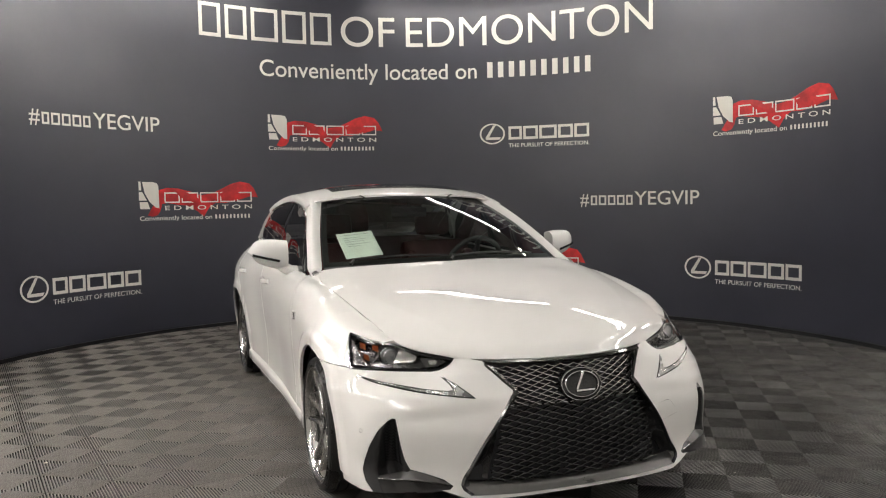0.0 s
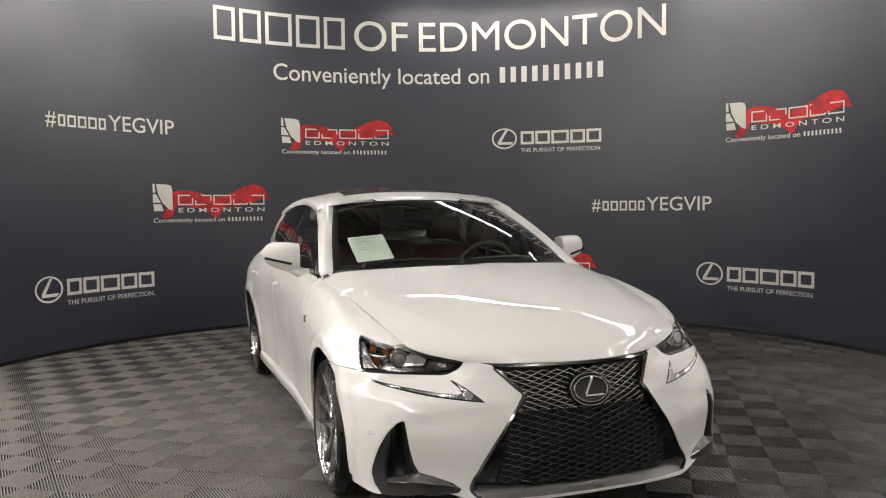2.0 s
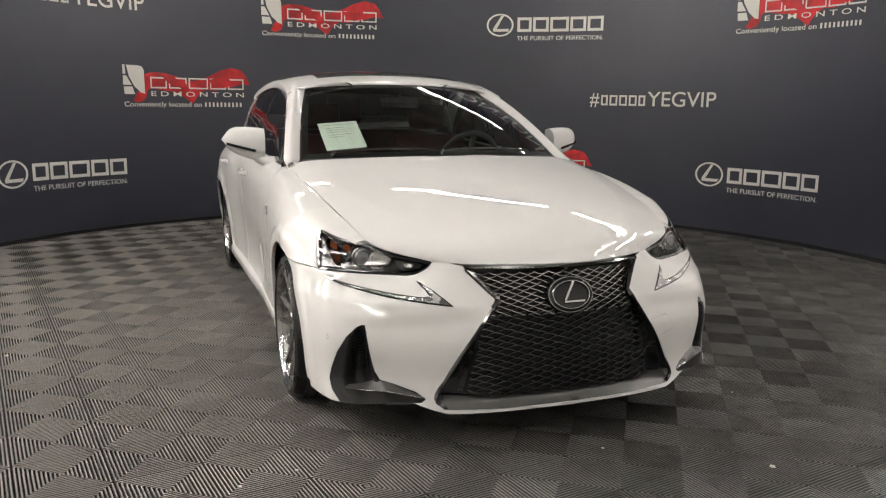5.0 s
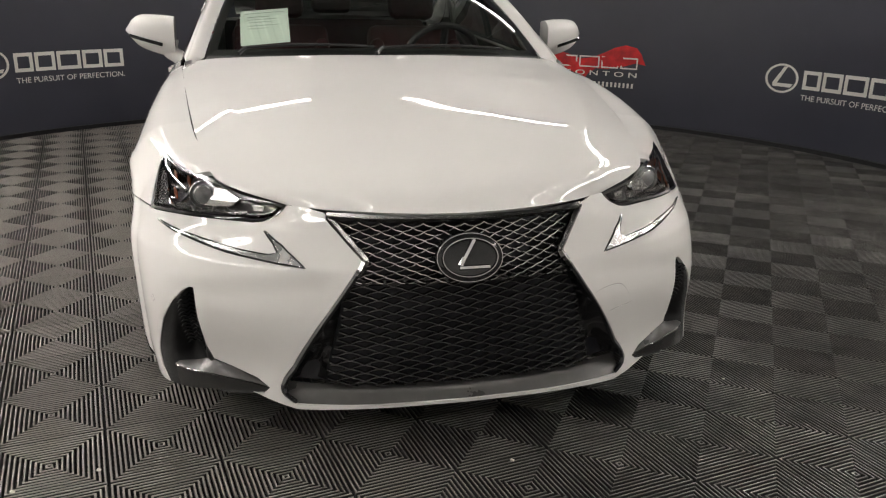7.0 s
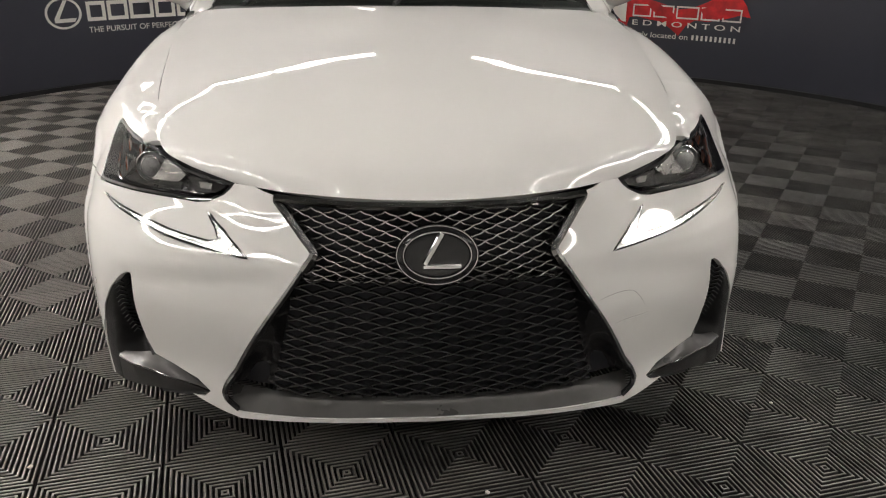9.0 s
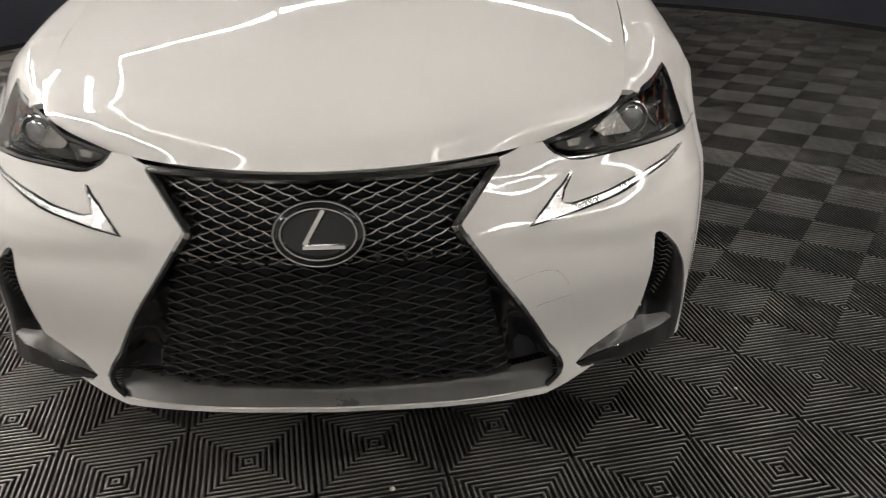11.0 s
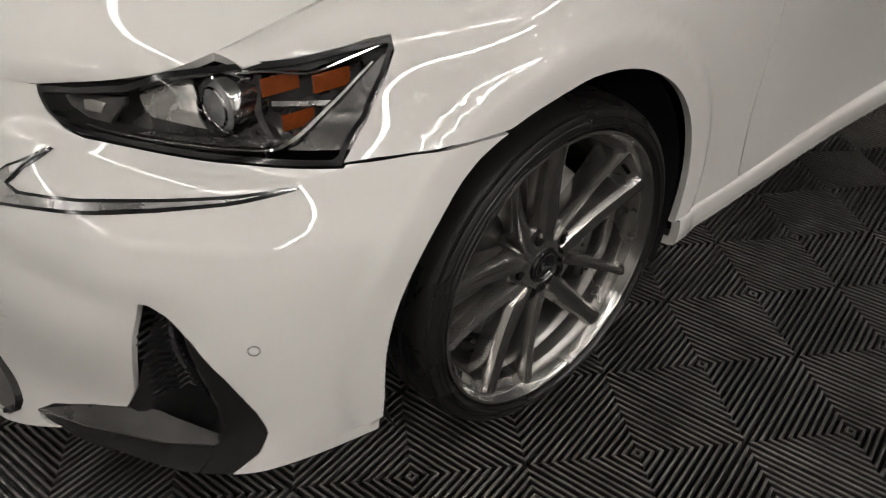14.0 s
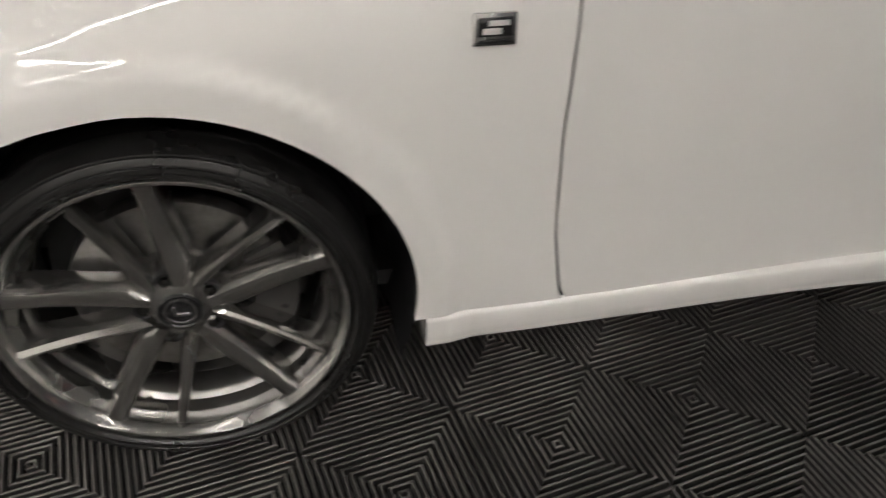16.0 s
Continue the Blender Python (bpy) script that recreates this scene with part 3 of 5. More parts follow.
def roof(s, y):
    """s across from rail to rail."""
    x, z = rail(y)
    crown = key([(1.30, 0.052), (1.8, 0.062), (2.45, 0.055), (3.1, 0.03)], y)[0]
    return (x * s, y + 0.0 * s, z + crown * (1 - abs(s) ** 2.6))


def belt(y):
    p = flank(y, 6.0)
    return p


def window(y, t):
    """The side glass between the belt (0) and the rail (1)."""
    b = belt(y)
    x, z = rail(y)
    k = math.sin(math.pi * t)
    return (b[0] - 0.004 + (x - b[0]) * t + 0.022 * k, y, b[2] + (z - b[2]) * t)

# ---- panels cut out of the skin ----
def finish(name, verts, faces, normals, mat, parent, label=""):
    """normals holds one vector for each vertex, or None where the face's own will do."""
    me = bpy.data.meshes.new(name)
    me.from_pydata([tuple(v) for v in verts], [], faces)
    me.polygons.foreach_set("use_smooth", [True] * len(me.polygons))
    me.update()
    split = []
    for p in me.polygons:
        fn = tuple(p.normal)
        vn = [normals[me.loops[i].vertex_index] for i in p.loop_indices]
        flat = any(n is None for n in vn)
        for n in vn:
            if flat:
                split.append(fn)
            else:
                split.append(n if n[0] * fn[0] + n[1] * fn[1] + n[2] * fn[2] > 0 else tuple(-c for c in n))
    me.normals_split_custom_set(split)
    me.materials.append(mat)
    ob = new(name, me)
    ob.parent = parent
    if label:
        tagged(ob, label)
    return ob


def normal_at(surf, u, v, du, dv):
    a, b = Vector(surf(u - du, v)), Vector(surf(u + du, v))
    c, d = Vector(surf(u, v - dv)), Vector(surf(u, v + dv))
    n = (b - a).cross(d - c)
    return n.normalized() if n.length > 1e-12 else Vector((0, 0, 1))


def dense(poly, res):
    out = []
    for (a, b), (c, d) in zip(poly, poly[1:] + poly[:1]):
        n = max(1, int(math.ceil(math.hypot(c - a, d - b) / res)))
        out += [(a + (c - a) * k / n, b + (d - b) * k / n) for k in range(n)]
    return out


def rounded(poly, times=2):
    """Cuts the corners of a closed outline."""
    for _ in range(times):
        out = []
        for (a, b), (c, d) in zip(poly, poly[1:] + poly[:1]):
            out += [(0.75 * a + 0.25 * c, 0.75 * b + 0.25 * d), (0.25 * a + 0.75 * c, 0.25 * b + 0.75 * d)]
        poly = out
    return poly


def area_of(poly):
    return sum(a * d - c * b for (a, b), (c, d) in zip(poly, poly[1:] + poly[:1])) / 2


def inset(poly, gap):
    """Moves a counter-clockwise outline inwards."""
    n, out = len(poly), []
    for i in range(n):
        a, b, c = Vector(poly[i - 1]), Vector(poly[i]), Vector(poly[(i + 1) % n])
        t = (c - a)
        if t.length < 1e-9:
            out.append(tuple(b))
            continue
        t.normalize()
        out.append((b.x - t.y * gap, b.y + t.x * gap))
    return out


def within(poly, pts):
    """Which of the points lie inside the outline."""
    p, q = np.array(poly), np.array(pts)
    r = np.roll(p, -1, 0)
    x, y = q[:, 0][:, None], q[:, 1][:, None]
    with np.errstate(divide="ignore", invalid="ignore"):
        cross = (p[:, 1] > y) != (r[:, 1] > y)
        at = (r[:, 0] - p[:, 0]) * (y - p[:, 1]) / (r[:, 1] - p[:, 1]) + p[:, 0]
    return (np.where(cross, x < at, False).sum(1) % 2) == 1


def clear_of(poly, pts, d):
    p, q = np.array(poly), np.array(pts)
    r = np.roll(p, -1, 0)
    e = r - p
    w = q[:, None, :] - p[None]
    t = np.clip((w * e).sum(-1) / np.maximum((e * e).sum(-1), 1e-12), 0, 1)
    return np.sqrt(((w - t[..., None] * e) ** 2).sum(-1)).min(1) > d


def panel(name, surf, outer, holes=(), res=0.02, scale=(1.0, 1.0), mat=None, parent=None, fold=0.010, gap=0.0009, offset=0.0, side=1, label="", out_hint=None):
    """A sheet cut from surf(u, v) along an outline, with its edges turned in. scale: metres for a unit of u and of v.
    side -1 gives the mirrored piece. offset lifts it off the surface. The outside is the side away from the car's core."""
    su, sv = scale
    sf = surf if side > 0 else (lambda u, v: (lambda p: (-p[0], p[1], p[2]))(surf(u, v)))
    loops = []
    for k, lp in enumerate([outer, *holes]):
        m = [(a * su, b * sv) for a, b in lp]
        if area_of(m) < 0:
            m = m[::-1]
        m = dense(m, res)
        m = inset(m, gap if k == 0 else -gap)
        loops.append(m)
    big = np.array(loops[0])
    lo, hi = big.min(0), big.max(0)
    pts = []
    for j, y in enumerate(np.arange(lo[1], hi[1], res * 0.87)):
        for x in np.arange(lo[0] + (res / 2 if j % 2 else 0), hi[0], res):
            pts.append((x, y))
    pts = np.array(pts) if pts else np.zeros((0, 2))
    if len(pts):
        keep = within(loops[0], pts) & clear_of(loops[0], pts, res * 0.55)
        for h in loops[1:]:
            keep &= ~within(h, pts) & clear_of(h, pts, res * 0.55)
        pts = pts[keep]
    coords, edges = [], []
    for lp in loops:
        b = len(coords)
        coords += [Vector(p) for p in lp]
        edges += [(b + i, b + (i + 1) % len(lp)) for i in range(len(lp))]
    nb = len(coords)
    coords += [Vector((float(a), float(b))) for a, b in pts]
    vs, es, fs, *_ = geometry.delaunay_2d_cdt(coords, edges, [], 0, 1e-6)
    cent = np.array([sum((vs[i] for i in f), Vector((0, 0))) / len(f) for f in fs])
    good = within(loops[0], cent)
    for h in loops[1:]:
        good &= ~within(h, cent)
    eps = (0.004 / su, 0.004 / sv)
    verts, norms = [], []
    for v in vs:
        u, w = v.x / su, v.y / sv
        n = normal_at(sf, u, w, *eps)
        p = Vector(sf(u, w))
        core = out_hint or Vector((0, min(max(p.y, 0.2), 3.2), 0.45))
        if n.dot(p - core) < 0:
            n = -n
        verts.append(p + n * offset)
        norms.append(n)
    faces = [f for f, g in zip(fs, good) if g]
    # turn the triangles outwards
    tri = []
    for f in faces:
        a, b, c = (verts[i] for i in f[:3])
        n = (b - a).cross(c - a)
        tri.append(list(f) if n.dot(norms[f[0]]) > 0 else list(f)[::-1])
    count = {}
    for f in tri:
        for a, b in zip(f, f[1:] + f[:1]):
            count[(a, b)] = 1
    allv, alln = list(verts), [tuple(n) for n in norms]
    if fold:
        ring = {}
        for a, b in [e for e in count if (e[1], e[0]) not in count]:
            for i in (a, b):
                if i not in ring:
                    ring[i] = (len(allv), len(allv) + 1)
                    allv += [verts[i], verts[i] - norms[i] * fold]
                    alln += [None, None]
            tri.append([ring[b][0], ring[a][0], ring[a][1], ring[b][1]])
    return finish(name, allv, tri, alln, mat, parent, label)


def sheet(name, surf, us, vs, mat, parent, fold=0.010, offset=0.0, side=1, label="", core=None):
    """A sheet over the whole rectangle of parameters us x vs, with its edges turned in."""
    sf = surf if side > 0 else (lambda u, v: (lambda p: (-p[0], p[1], p[2]))(surf(u, v)))
    nu, nv = len(us), len(vs)
    du, dv = (us[-1] - us[0]) / 400, (vs[-1] - vs[0]) / 400
    verts, norms = [], []
    for u in us:
        for v in vs:
            n, p = normal_at(sf, u, v, du, dv), Vector(sf(u, v))
            c = core or Vector((0, min(max(p.y, 0.2), 3.2), 0.45))
            if n.dot(p - c) < 0:
                n = -n
            verts.append(p + n * offset)
            norms.append(n)
    faces = []
    for i in range(nu - 1):
        for j in range(nv - 1):
            f = [i * nv + j, (i + 1) * nv + j, (i + 1) * nv + j + 1, i * nv + j + 1]
            a, b, c = (verts[k] for k in f[:3])
            faces.append(f if (b - a).cross(c - a).dot(norms[f[0]]) > 0 else f[::-1])
    allv, alln = list(verts), [tuple(n) for n in norms]
    if fold:
        loop = [i * nv for i in range(nu)] + [(nu - 1) * nv + j for j in range(1, nv)] + [i * nv + nv - 1 for i in range(nu - 2, -1, -1)] + [j for j in range(nv - 2, 0, -1)]
        base = len(allv)
        for i in loop:
            allv += [verts[i], verts[i] - norms[i] * fold]
            alln += [None, None]
        m = len(loop)
        for k in range(m):
            q = (k + 1) % m
            faces.append([base + 2 * k, base + 2 * q, base + 2 * q + 1, base + 2 * k + 1])
    return finish(name, allv, faces, alln, mat, parent, label)


def ribbon(bm, pts, width, height, normals):
    """A bar of rectangular section along points; normals give its upward side."""
    rows = []
    for i, p in enumerate(pts):
        p = Vector(p)
        d = (Vector(pts[min(i + 1, len(pts) - 1)]) - Vector(pts[max(i - 1, 0)])).normalized()
        n = Vector(normals[i]).normalized()
        w = d.cross(n).normalized() * width / 2
        rows.append([p - w, p - w * 0.55 + n * height, p + w * 0.55 + n * height, p + w])
    vv = grid(bm, rows, closed=True)
    bm.faces.new(vv[0][::-1]), bm.faces.new(vv[-1])

# ---- the car ----
car = thing("car", "pearl white sports saloon with black mesh grille parked on the tiles", "car")


def nose_s(u, z):
    x, y, zz = nose(abs(u), z)
    return (x if u >= 0 else -x, y, zz)


def both(half):
    """A closed outline from its half, which runs from the middle round to the middle."""
    return half + [(-a, b) for a, b in half[::-1] if abs(a) > 1e-9]


ARCH_Z, ARCH_R = 0.307, 0.371
LAMP_LINE = [(4.80, 0.637), (4.16, 0.640), (3.74, 0.640), (3.40, 0.640), (3.12, 0.640), (3.0, 0.645), (2.95, 0.662), (2.98, 0.690)]
LAMP_TOP = [(3.30, 0.697), (3.64, 0.712), (3.76, 0.722), (3.90, 0.734), (4.10, 0.741), (4.30, 0.746), (4.56, 0.751), (4.90, 0.767), (5.02, 0.773), (5.07, 0.765), (5.06, 0.730), (5.00, 0.685)]
MOUTH = [(2.0, 0.684), (1.66, 0.645), (1.38, 0.605), (1.24, 0.585), (1.205, 0.574), (1.225, 0.560), (1.30, 0.535), (1.44, 0.485), (1.66, 0.395), (1.88, 0.285), (2.02, 0.245), (2.09, 0.224), (2.10, 0.205), (2.02, 0.184)]
NOTCH = [(2.50, 0.205), (2.34, 0.207), (2.24, 0.220), (2.36, 0.243), (2.68, 0.264), (2.96, 0.276), (3.04, 0.310), (3.12, 0.390), (3.16, 0.440), (3.18, 0.474), (3.24, 0.474), (3.36, 0.460), (3.56, 0.425), (3.78, 0.365), (3.96, 0.295), (4.06, 0.250), (4.08, 0.212), (3.98, 0.178)]
FOG = [(3.18, 0.474), (3.24, 0.474), (3.36, 0.460), (3.56, 0.425), (3.78, 0.365), (3.96, 0.295), (4.06, 0.250), (4.08, 0.212), (4.02, 0.178), (3.28, 0.184), (2.62, 0.197), (2.34, 0.207), (2.24, 0.218), (2.36, 0.240), (2.68, 0.260), (2.96, 0.272), (3.04, 0.310), (3.12, 0.390), (3.16, 0.440)]
TICK = [(1.98, 0.549), (2.28, 0.5545), (2.60, 0.5630), (2.96, 0.5715), (3.38, 0.5825), (3.88, 0.597), (4.42, 0.616), (4.32, 0.616), (3.92, 0.605), (3.44, 0.593), (2.90, 0.5815), (2.46, 0.5745), (2.38, 0.580), (2.52, 0.600), (2.82, 0.6245), (2.74, 0.6215), (2.38, 0.598), (2.16, 0.573)]
NS = (0.21, 1.0)


def arch_u(z):
    """Where the nose meets the front wheel's opening at height z."""
    want = -math.sqrt(ARCH_R ** 2 - max(0.0, z - ARCH_Z) ** 2)
    lo, hi = 4.0, 6.0
    for _ in range(30):
        m = (lo + hi) / 2
        if nose(m, z)[1] < want:
            lo = m
        else:
            hi = m
    return lo


bumper_half = [(0, 0.165), (1, 0.165), (2, 0.167), (2.2, 0.180)] + NOTCH + [(4.2, 0.172), *[(arch_u(z), z) for z in [0.167 + 0.0195 * k for k in range(24)]], (arch_u(0.6412), 0.6412),
               (5.5, 0.6416), (5.08, 0.6414), (4.83, 0.6410)] + LAMP_LINE + [(2.5, 0.6925)] + MOUTH + [(1.0, 0.177), (0, 0.177)]
bumper = panel("front_bumper", nose_s, both(bumper_half), (), 0.016, NS, WHITE_PAINT, car, fold=0.014)


def bonnet_s(s, t):
    x, y, z = bonnet(abs(s), t)
    return (x if s >= 0 else -x, y, z)


edge_s = [k / 76 for k in range(-76, 77)]
sheet("bonnet", bonnet_s, [0.996 * s for s in edge_s], [0.012 + 6.98 * (k / 84) for k in range(85)], WHITE_PAINT, car, fold=0.014)


def by_z(pts):
    return [(y, flank_v(y, z)) for y, z in pts]


def arc(cy, a0, a1, n=18, r=ARCH_R):
    return [(cy + r * math.cos(radians(a0 + (a1 - a0) * k / n)), ARCH_Z + r * math.sin(radians(a0 + (a1 - a0) * k / n))) for k in range(n + 1)]


FS = (1.0, 0.14)
fender = by_z([(0.372, 0.252), (0.626, 0.250), (0.617, 0.27), (0.594, 0.40), (0.582, 0.585), (0.584, 0.79)]) + [(0.60, 5.0), (0.645, 5.985), (0.40, 5.985), (0.0, 5.985), (-0.30, 5.985), (-0.465, 5.98)]
fender += by_z([(-0.432, 0.742), (-0.376, 0.748), (-0.292, 0.768), (-0.266, 0.772), (-0.272, 0.755), (-0.293, 0.73), (-0.334, 0.685), (-0.380, 0.6424), (-0.34, 0.6440), (-0.25, 0.6452), (-0.158, 0.6448)])
fender += by_z(arc(0, 113.5, -9, 26))
front_door = by_z([(0.6295, 0.252), (1.72, 0.252), (1.735, 0.45), (1.74, 0.75)]) + [(1.745, 5.0), (1.745, 5.97), (0.658, 5.97), (0.6035, 5.0)] + by_z([(0.5875, 0.79), (0.5855, 0.585), (0.5975, 0.40), (0.6205, 0.27)])
rear_door = by_z([(1.728, 0.252), (2.36, 0.255), (2.39, 0.36)]) + by_z(arc(2.80, 168, 138, 6, 0.40)) + by_z([(2.62, 0.72), (2.70, 0.84)]) + [(2.72, 5.0), (2.72, 5.97), (1.751, 5.97), (1.751, 5.0)] + by_z([(1.746, 0.75), (1.741, 0.45)])
quarter = by_z([(2.365, 0.255), (2.43, 0.256)]) + by_z(arc(2.80, 188, -12, 26)) + [(3.20, 0.4), (3.72, 0.3), (3.76, 1.0), (3.76, 3.0), (3.76, 5.0), (3.76, 6.0), (3.06, 6.0), (2.726, 5.99), (2.726, 5.0)] + by_z([(2.706, 0.84), (2.626, 0.72)]) + by_z(arc(2.80, 138, 168, 6, 0.406))
for sd in (1, -1):
    panel("front_fender", wing, fender, (), 0.018, FS, WHITE_PAINT, car, fold=0.014, side=sd)
    d = panel("front_door", flank, front_door, (), 0.04, FS, WHITE_PAINT, car, fold=0.014, side=sd)
    r = panel("rear_door", flank, rear_door, (), 0.04, FS, WHITE_PAINT, car, fold=0.014, side=sd)
    panel("quarter_panel", flank, quarter, (), 0.04, FS, WHITE_PAINT, car, fold=0.014, side=sd)
    for door, yy in ((d, 1.52), (r, 2.42)):
        bm = bmesh.new()
        pts, nn = [], []
        for k in range(9):
            y = yy + 0.20 * (k / 8 - 0.5)
            p = flank_z(y, 0.845)
            bow = 0.012 + 0.026 * math.sin(math.pi * k / 8)
            pts.append((sd * (p[0] + bow - 0.01), y, 0.845))
            nn.append((sd, 0, 0))
        ribbon(bm, pts, 0.032, 0.014, nn)
        part("door_handle", bm, WHITE_PAINT, door)
    # sill, a shaped strip that flares out a little
    def sill(y, t, sd=sd):
        b = flank_z(y, 0.255)
        w = key([(0.385, 0.0), (0.9, 0.006), (1.6, 0.022), (2.3, 0.016), (2.43, 0.0)], y)[0]
        prof = [(b[0] - 0.004, 0.253), (b[0] + 0.004 + w, 0.243), (b[0] + 0.003 + w, 0.205), (b[0] - 0.012 + w, 0.182), (b[0] - 0.10, 0.176)]
        x, z = cat(prof, t)
        return (sd * x, y, z)
    sheet("side_sill", sill, [0.385 + 2.045 * k / 50 for k in range(51)], [k / 4 for k in range(17)], WHITE_PAINT, car, fold=0.02, core=Vector((0, 1.2, 0.3)))

# dark shell behind the gaps, the floor pan and the wheel housings
bm = bmesh.new()
for sd in (1, -1):
    grid(bm, [[(sd * (flank(y, v)[0] - 0.022), y, flank(y, v)[2] - 0.012) for v in (2.2, 3, 3.6, 4.2, 4.7, 5.2, 5.9)] for y in np.linspace(0.42, 2.40, 24)], flip=sd < 0)
    grid(bm, [[(sd * (flank(y, v)[0] - 0.022), y, flank(y, v)[2] - 0.012) for v in (4.4, 4.7, 5.2, 5.9)] for y in np.linspace(-0.30, 0.42, 14)], flip=sd < 0)
rows = [[tuple(Vector(bonnet_s(s, t)) - Vector((0, 0, 0.03))) for s in np.linspace(-0.97, 0.97, 15)] for t in np.linspace(0.6, 6.9, 14)]
grid(bm, rows)
box(bm, -0.70, 0.70, -0.62, 3.5, 0.165, 0.20)
box(bm, -0.86, 0.86, 0.44, 2.36, 0.168, 0.21)
part("under_shell", bm, DARK_VOID, car, "black inner panels and floor pan")
for y in (0.0, 2.80):
    for sd in (1, -1):
        bm = bmesh.new()
        rows = []
        for x in (0.52, 0.70, 0.888):
            rows.append([(sd * x, y + (ARCH_R + 0.004) * math.cos(a), ARCH_Z + (ARCH_R + 0.004) * math.sin(a)) for a in np.linspace(radians(-24), radians(204), 30)])
        grid(bm, rows, flip=sd > 0)
        vs = [bm.verts.new(p) for p in rows[0]]
        bm.faces.new(vs)
        part("wheel_housing", bm, DARK_VOID, car, "black plastic wheel arch liner")

# roof, pillars and glass
sheet("roof", roof, [k / 20 for k in range(-20, 21)], [1.40 + 1.08 * k / 24 for k in range(25)], WHITE_PAINT, car, fold=0.01)
sheet("sunroof", lambda s, y: roof(s, y), [0.72 * k / 12 for k in range(-12, 13)], [1.56 + 0.42 * k / 8 for k in range(9)], BLACK_GLOSS, car, fold=0.006, offset=0.004, label="dark tinted sunroof glass")


def header(s, t):
    a, b = screen(s, 1.0), roof(s, 1.40)
    a = (a[0], a[1] - 0.004, a[2] + 0.002)
    return (a[0] + (b[0] - a[0]) * t, a[1] + (b[1] - a[1]) * t, a[2] + (b[2] - a[2]) * t + 0.006 * math.sin(math.pi * t))


sheet("roof_header", header, [k / 16 for k in range(-16, 17)], [k / 3 for k in range(4)], WHITE_PAINT, car, fold=0.0)
screen_pane = sheet("windscreen", screen, [0.985 * k / 20 for k in range(-20, 21)], [0.015 + 0.975 * k / 20 for k in range(21)], SCREEN_GLASS, car, fold=0.004)
screen_pane.visible_shadow = False
bm = bmesh.new()
for pts, w in (([screen(s, 0.03) for s in np.linspace(-0.97, 0.97, 30)], 0.075), ([screen(s, 0.985) for s in np.linspace(-0.98, 0.98, 30)], 0.018)):
    ribbon(bm, [(p[0], p[1] + 0.004, p[2] - 0.006) for p in pts], w, 0.001, [(0, -0.5, 0.85)] * 30)
for sd in (1, -1):
    ribbon(bm, [tuple(Vector(screen(sd * 0.968, t)) + Vector((0, 0.004, -0.006))) for t in np.linspace(0.0, 1.0, 24)], 0.035, 0.001, [(0, -0.6, 0.8)] * 24)
part("screen_border", bm, BLACK_MATT, car, "black border of the windscreen")
bm = bmesh.new()
grid(bm, [[bonnet_s(s, 6.97), tuple(Vector(screen(s * 1.0, 0.045)) + Vector((0, 0, 0.0)))] for s in np.linspace(-0.98, 0.98, 30)])
for v in bm.verts:
    v.co.z -= 0.012
part("scuttle", bm, BLACK_MATT, car, "black plastic scuttle below the windscreen")
for x0, x1, t0 in ((-0.02, 0.52, 0.045), (-0.56, -0.05, 0.05)):
    bm = bmesh.new()
    pts = [tuple(Vector(screen(s, t0 + 0.02 * math.sin(math.pi * k / 15))) + Vector((0, -0.010, 0.012))) for k, s in enumerate(np.linspace(x0 / 0.72, x1 / 0.72, 16))]
    tube(bm, pts, 0.006, 6)
    tube(bm, [pts[0], (pts[0][0] - 0.03, pts[0][1] - 0.05, pts[0][2] - 0.02)], 0.008, 6)
    part("wiper", bm, BLACK_MATT, car, "black wiper arm")


def pillar(t, s):
    """From the screen's edge (s 0) over to the window's edge (s 1); t up the pillar."""
    f = min(max(-t / 0.12, 0.0), 1.0)
    if t < -0.12:
        g = (-t - 0.12) / 0.28
        a = Vector((0.750, 0.585, 0.962)).lerp(Vector((0.787, 0.395, 0.924)), g)
        b = Vector(flank(a.y - 0.01, 5.985))
        return tuple(a.lerp(b, min(s, 1.0)) + Vector((0, 0, 0.004 * math.sin(math.pi * s) * (1 - g))))
    a = Vector(screen(1.0, max(t, 0.0))).lerp(Vector((0.750, 0.585, 0.962)), f)
    y = 0.66 + (1.46 - 0.66) * max(t, 0.0)
    x, z = rail(y)
    x, y, z = Vector((x, y, z)).lerp(Vector(flank(0.575, 5.985)), f)
    if s > 1.0 and t <= 0.0:
        s = 1.0
    if s > 1.0:
        return tuple(Vector((x, y, z)).lerp(Vector(window(y, 0.88)) + Vector((0.006, 0, 0)), (s - 1.0) / 0.3))
    k = math.sin(math.pi * s)
    return (a[0] + (x - a[0]) * s + 0.010 * k, a[1] + (y - a[1]) * s - 0.006 * k, a[2] + (z - a[2]) * s + 0.012 * k)


def cant(y, s):
    """The roof's edge over the side glass."""
    x, z = rail(y)
    w = window(y, 0.88)
    return (x + (w[0] + 0.006 - x) * s + 0.014 * math.sin(math.pi * s), y, z + 0.002 + (w[2] - z) * s + 0.010 * math.sin(math.pi * s))


def tail_pillar(y, s):
    """The broad rear pillar between window line and boot."""
    x, z = rail(y)
    b = flank(y, 6.0)
    k = math.sin(math.pi * s)
    return (b[0] + (x - b[0]) * s + 0.012 * k, y, b[2] + (z - b[2]) * s)


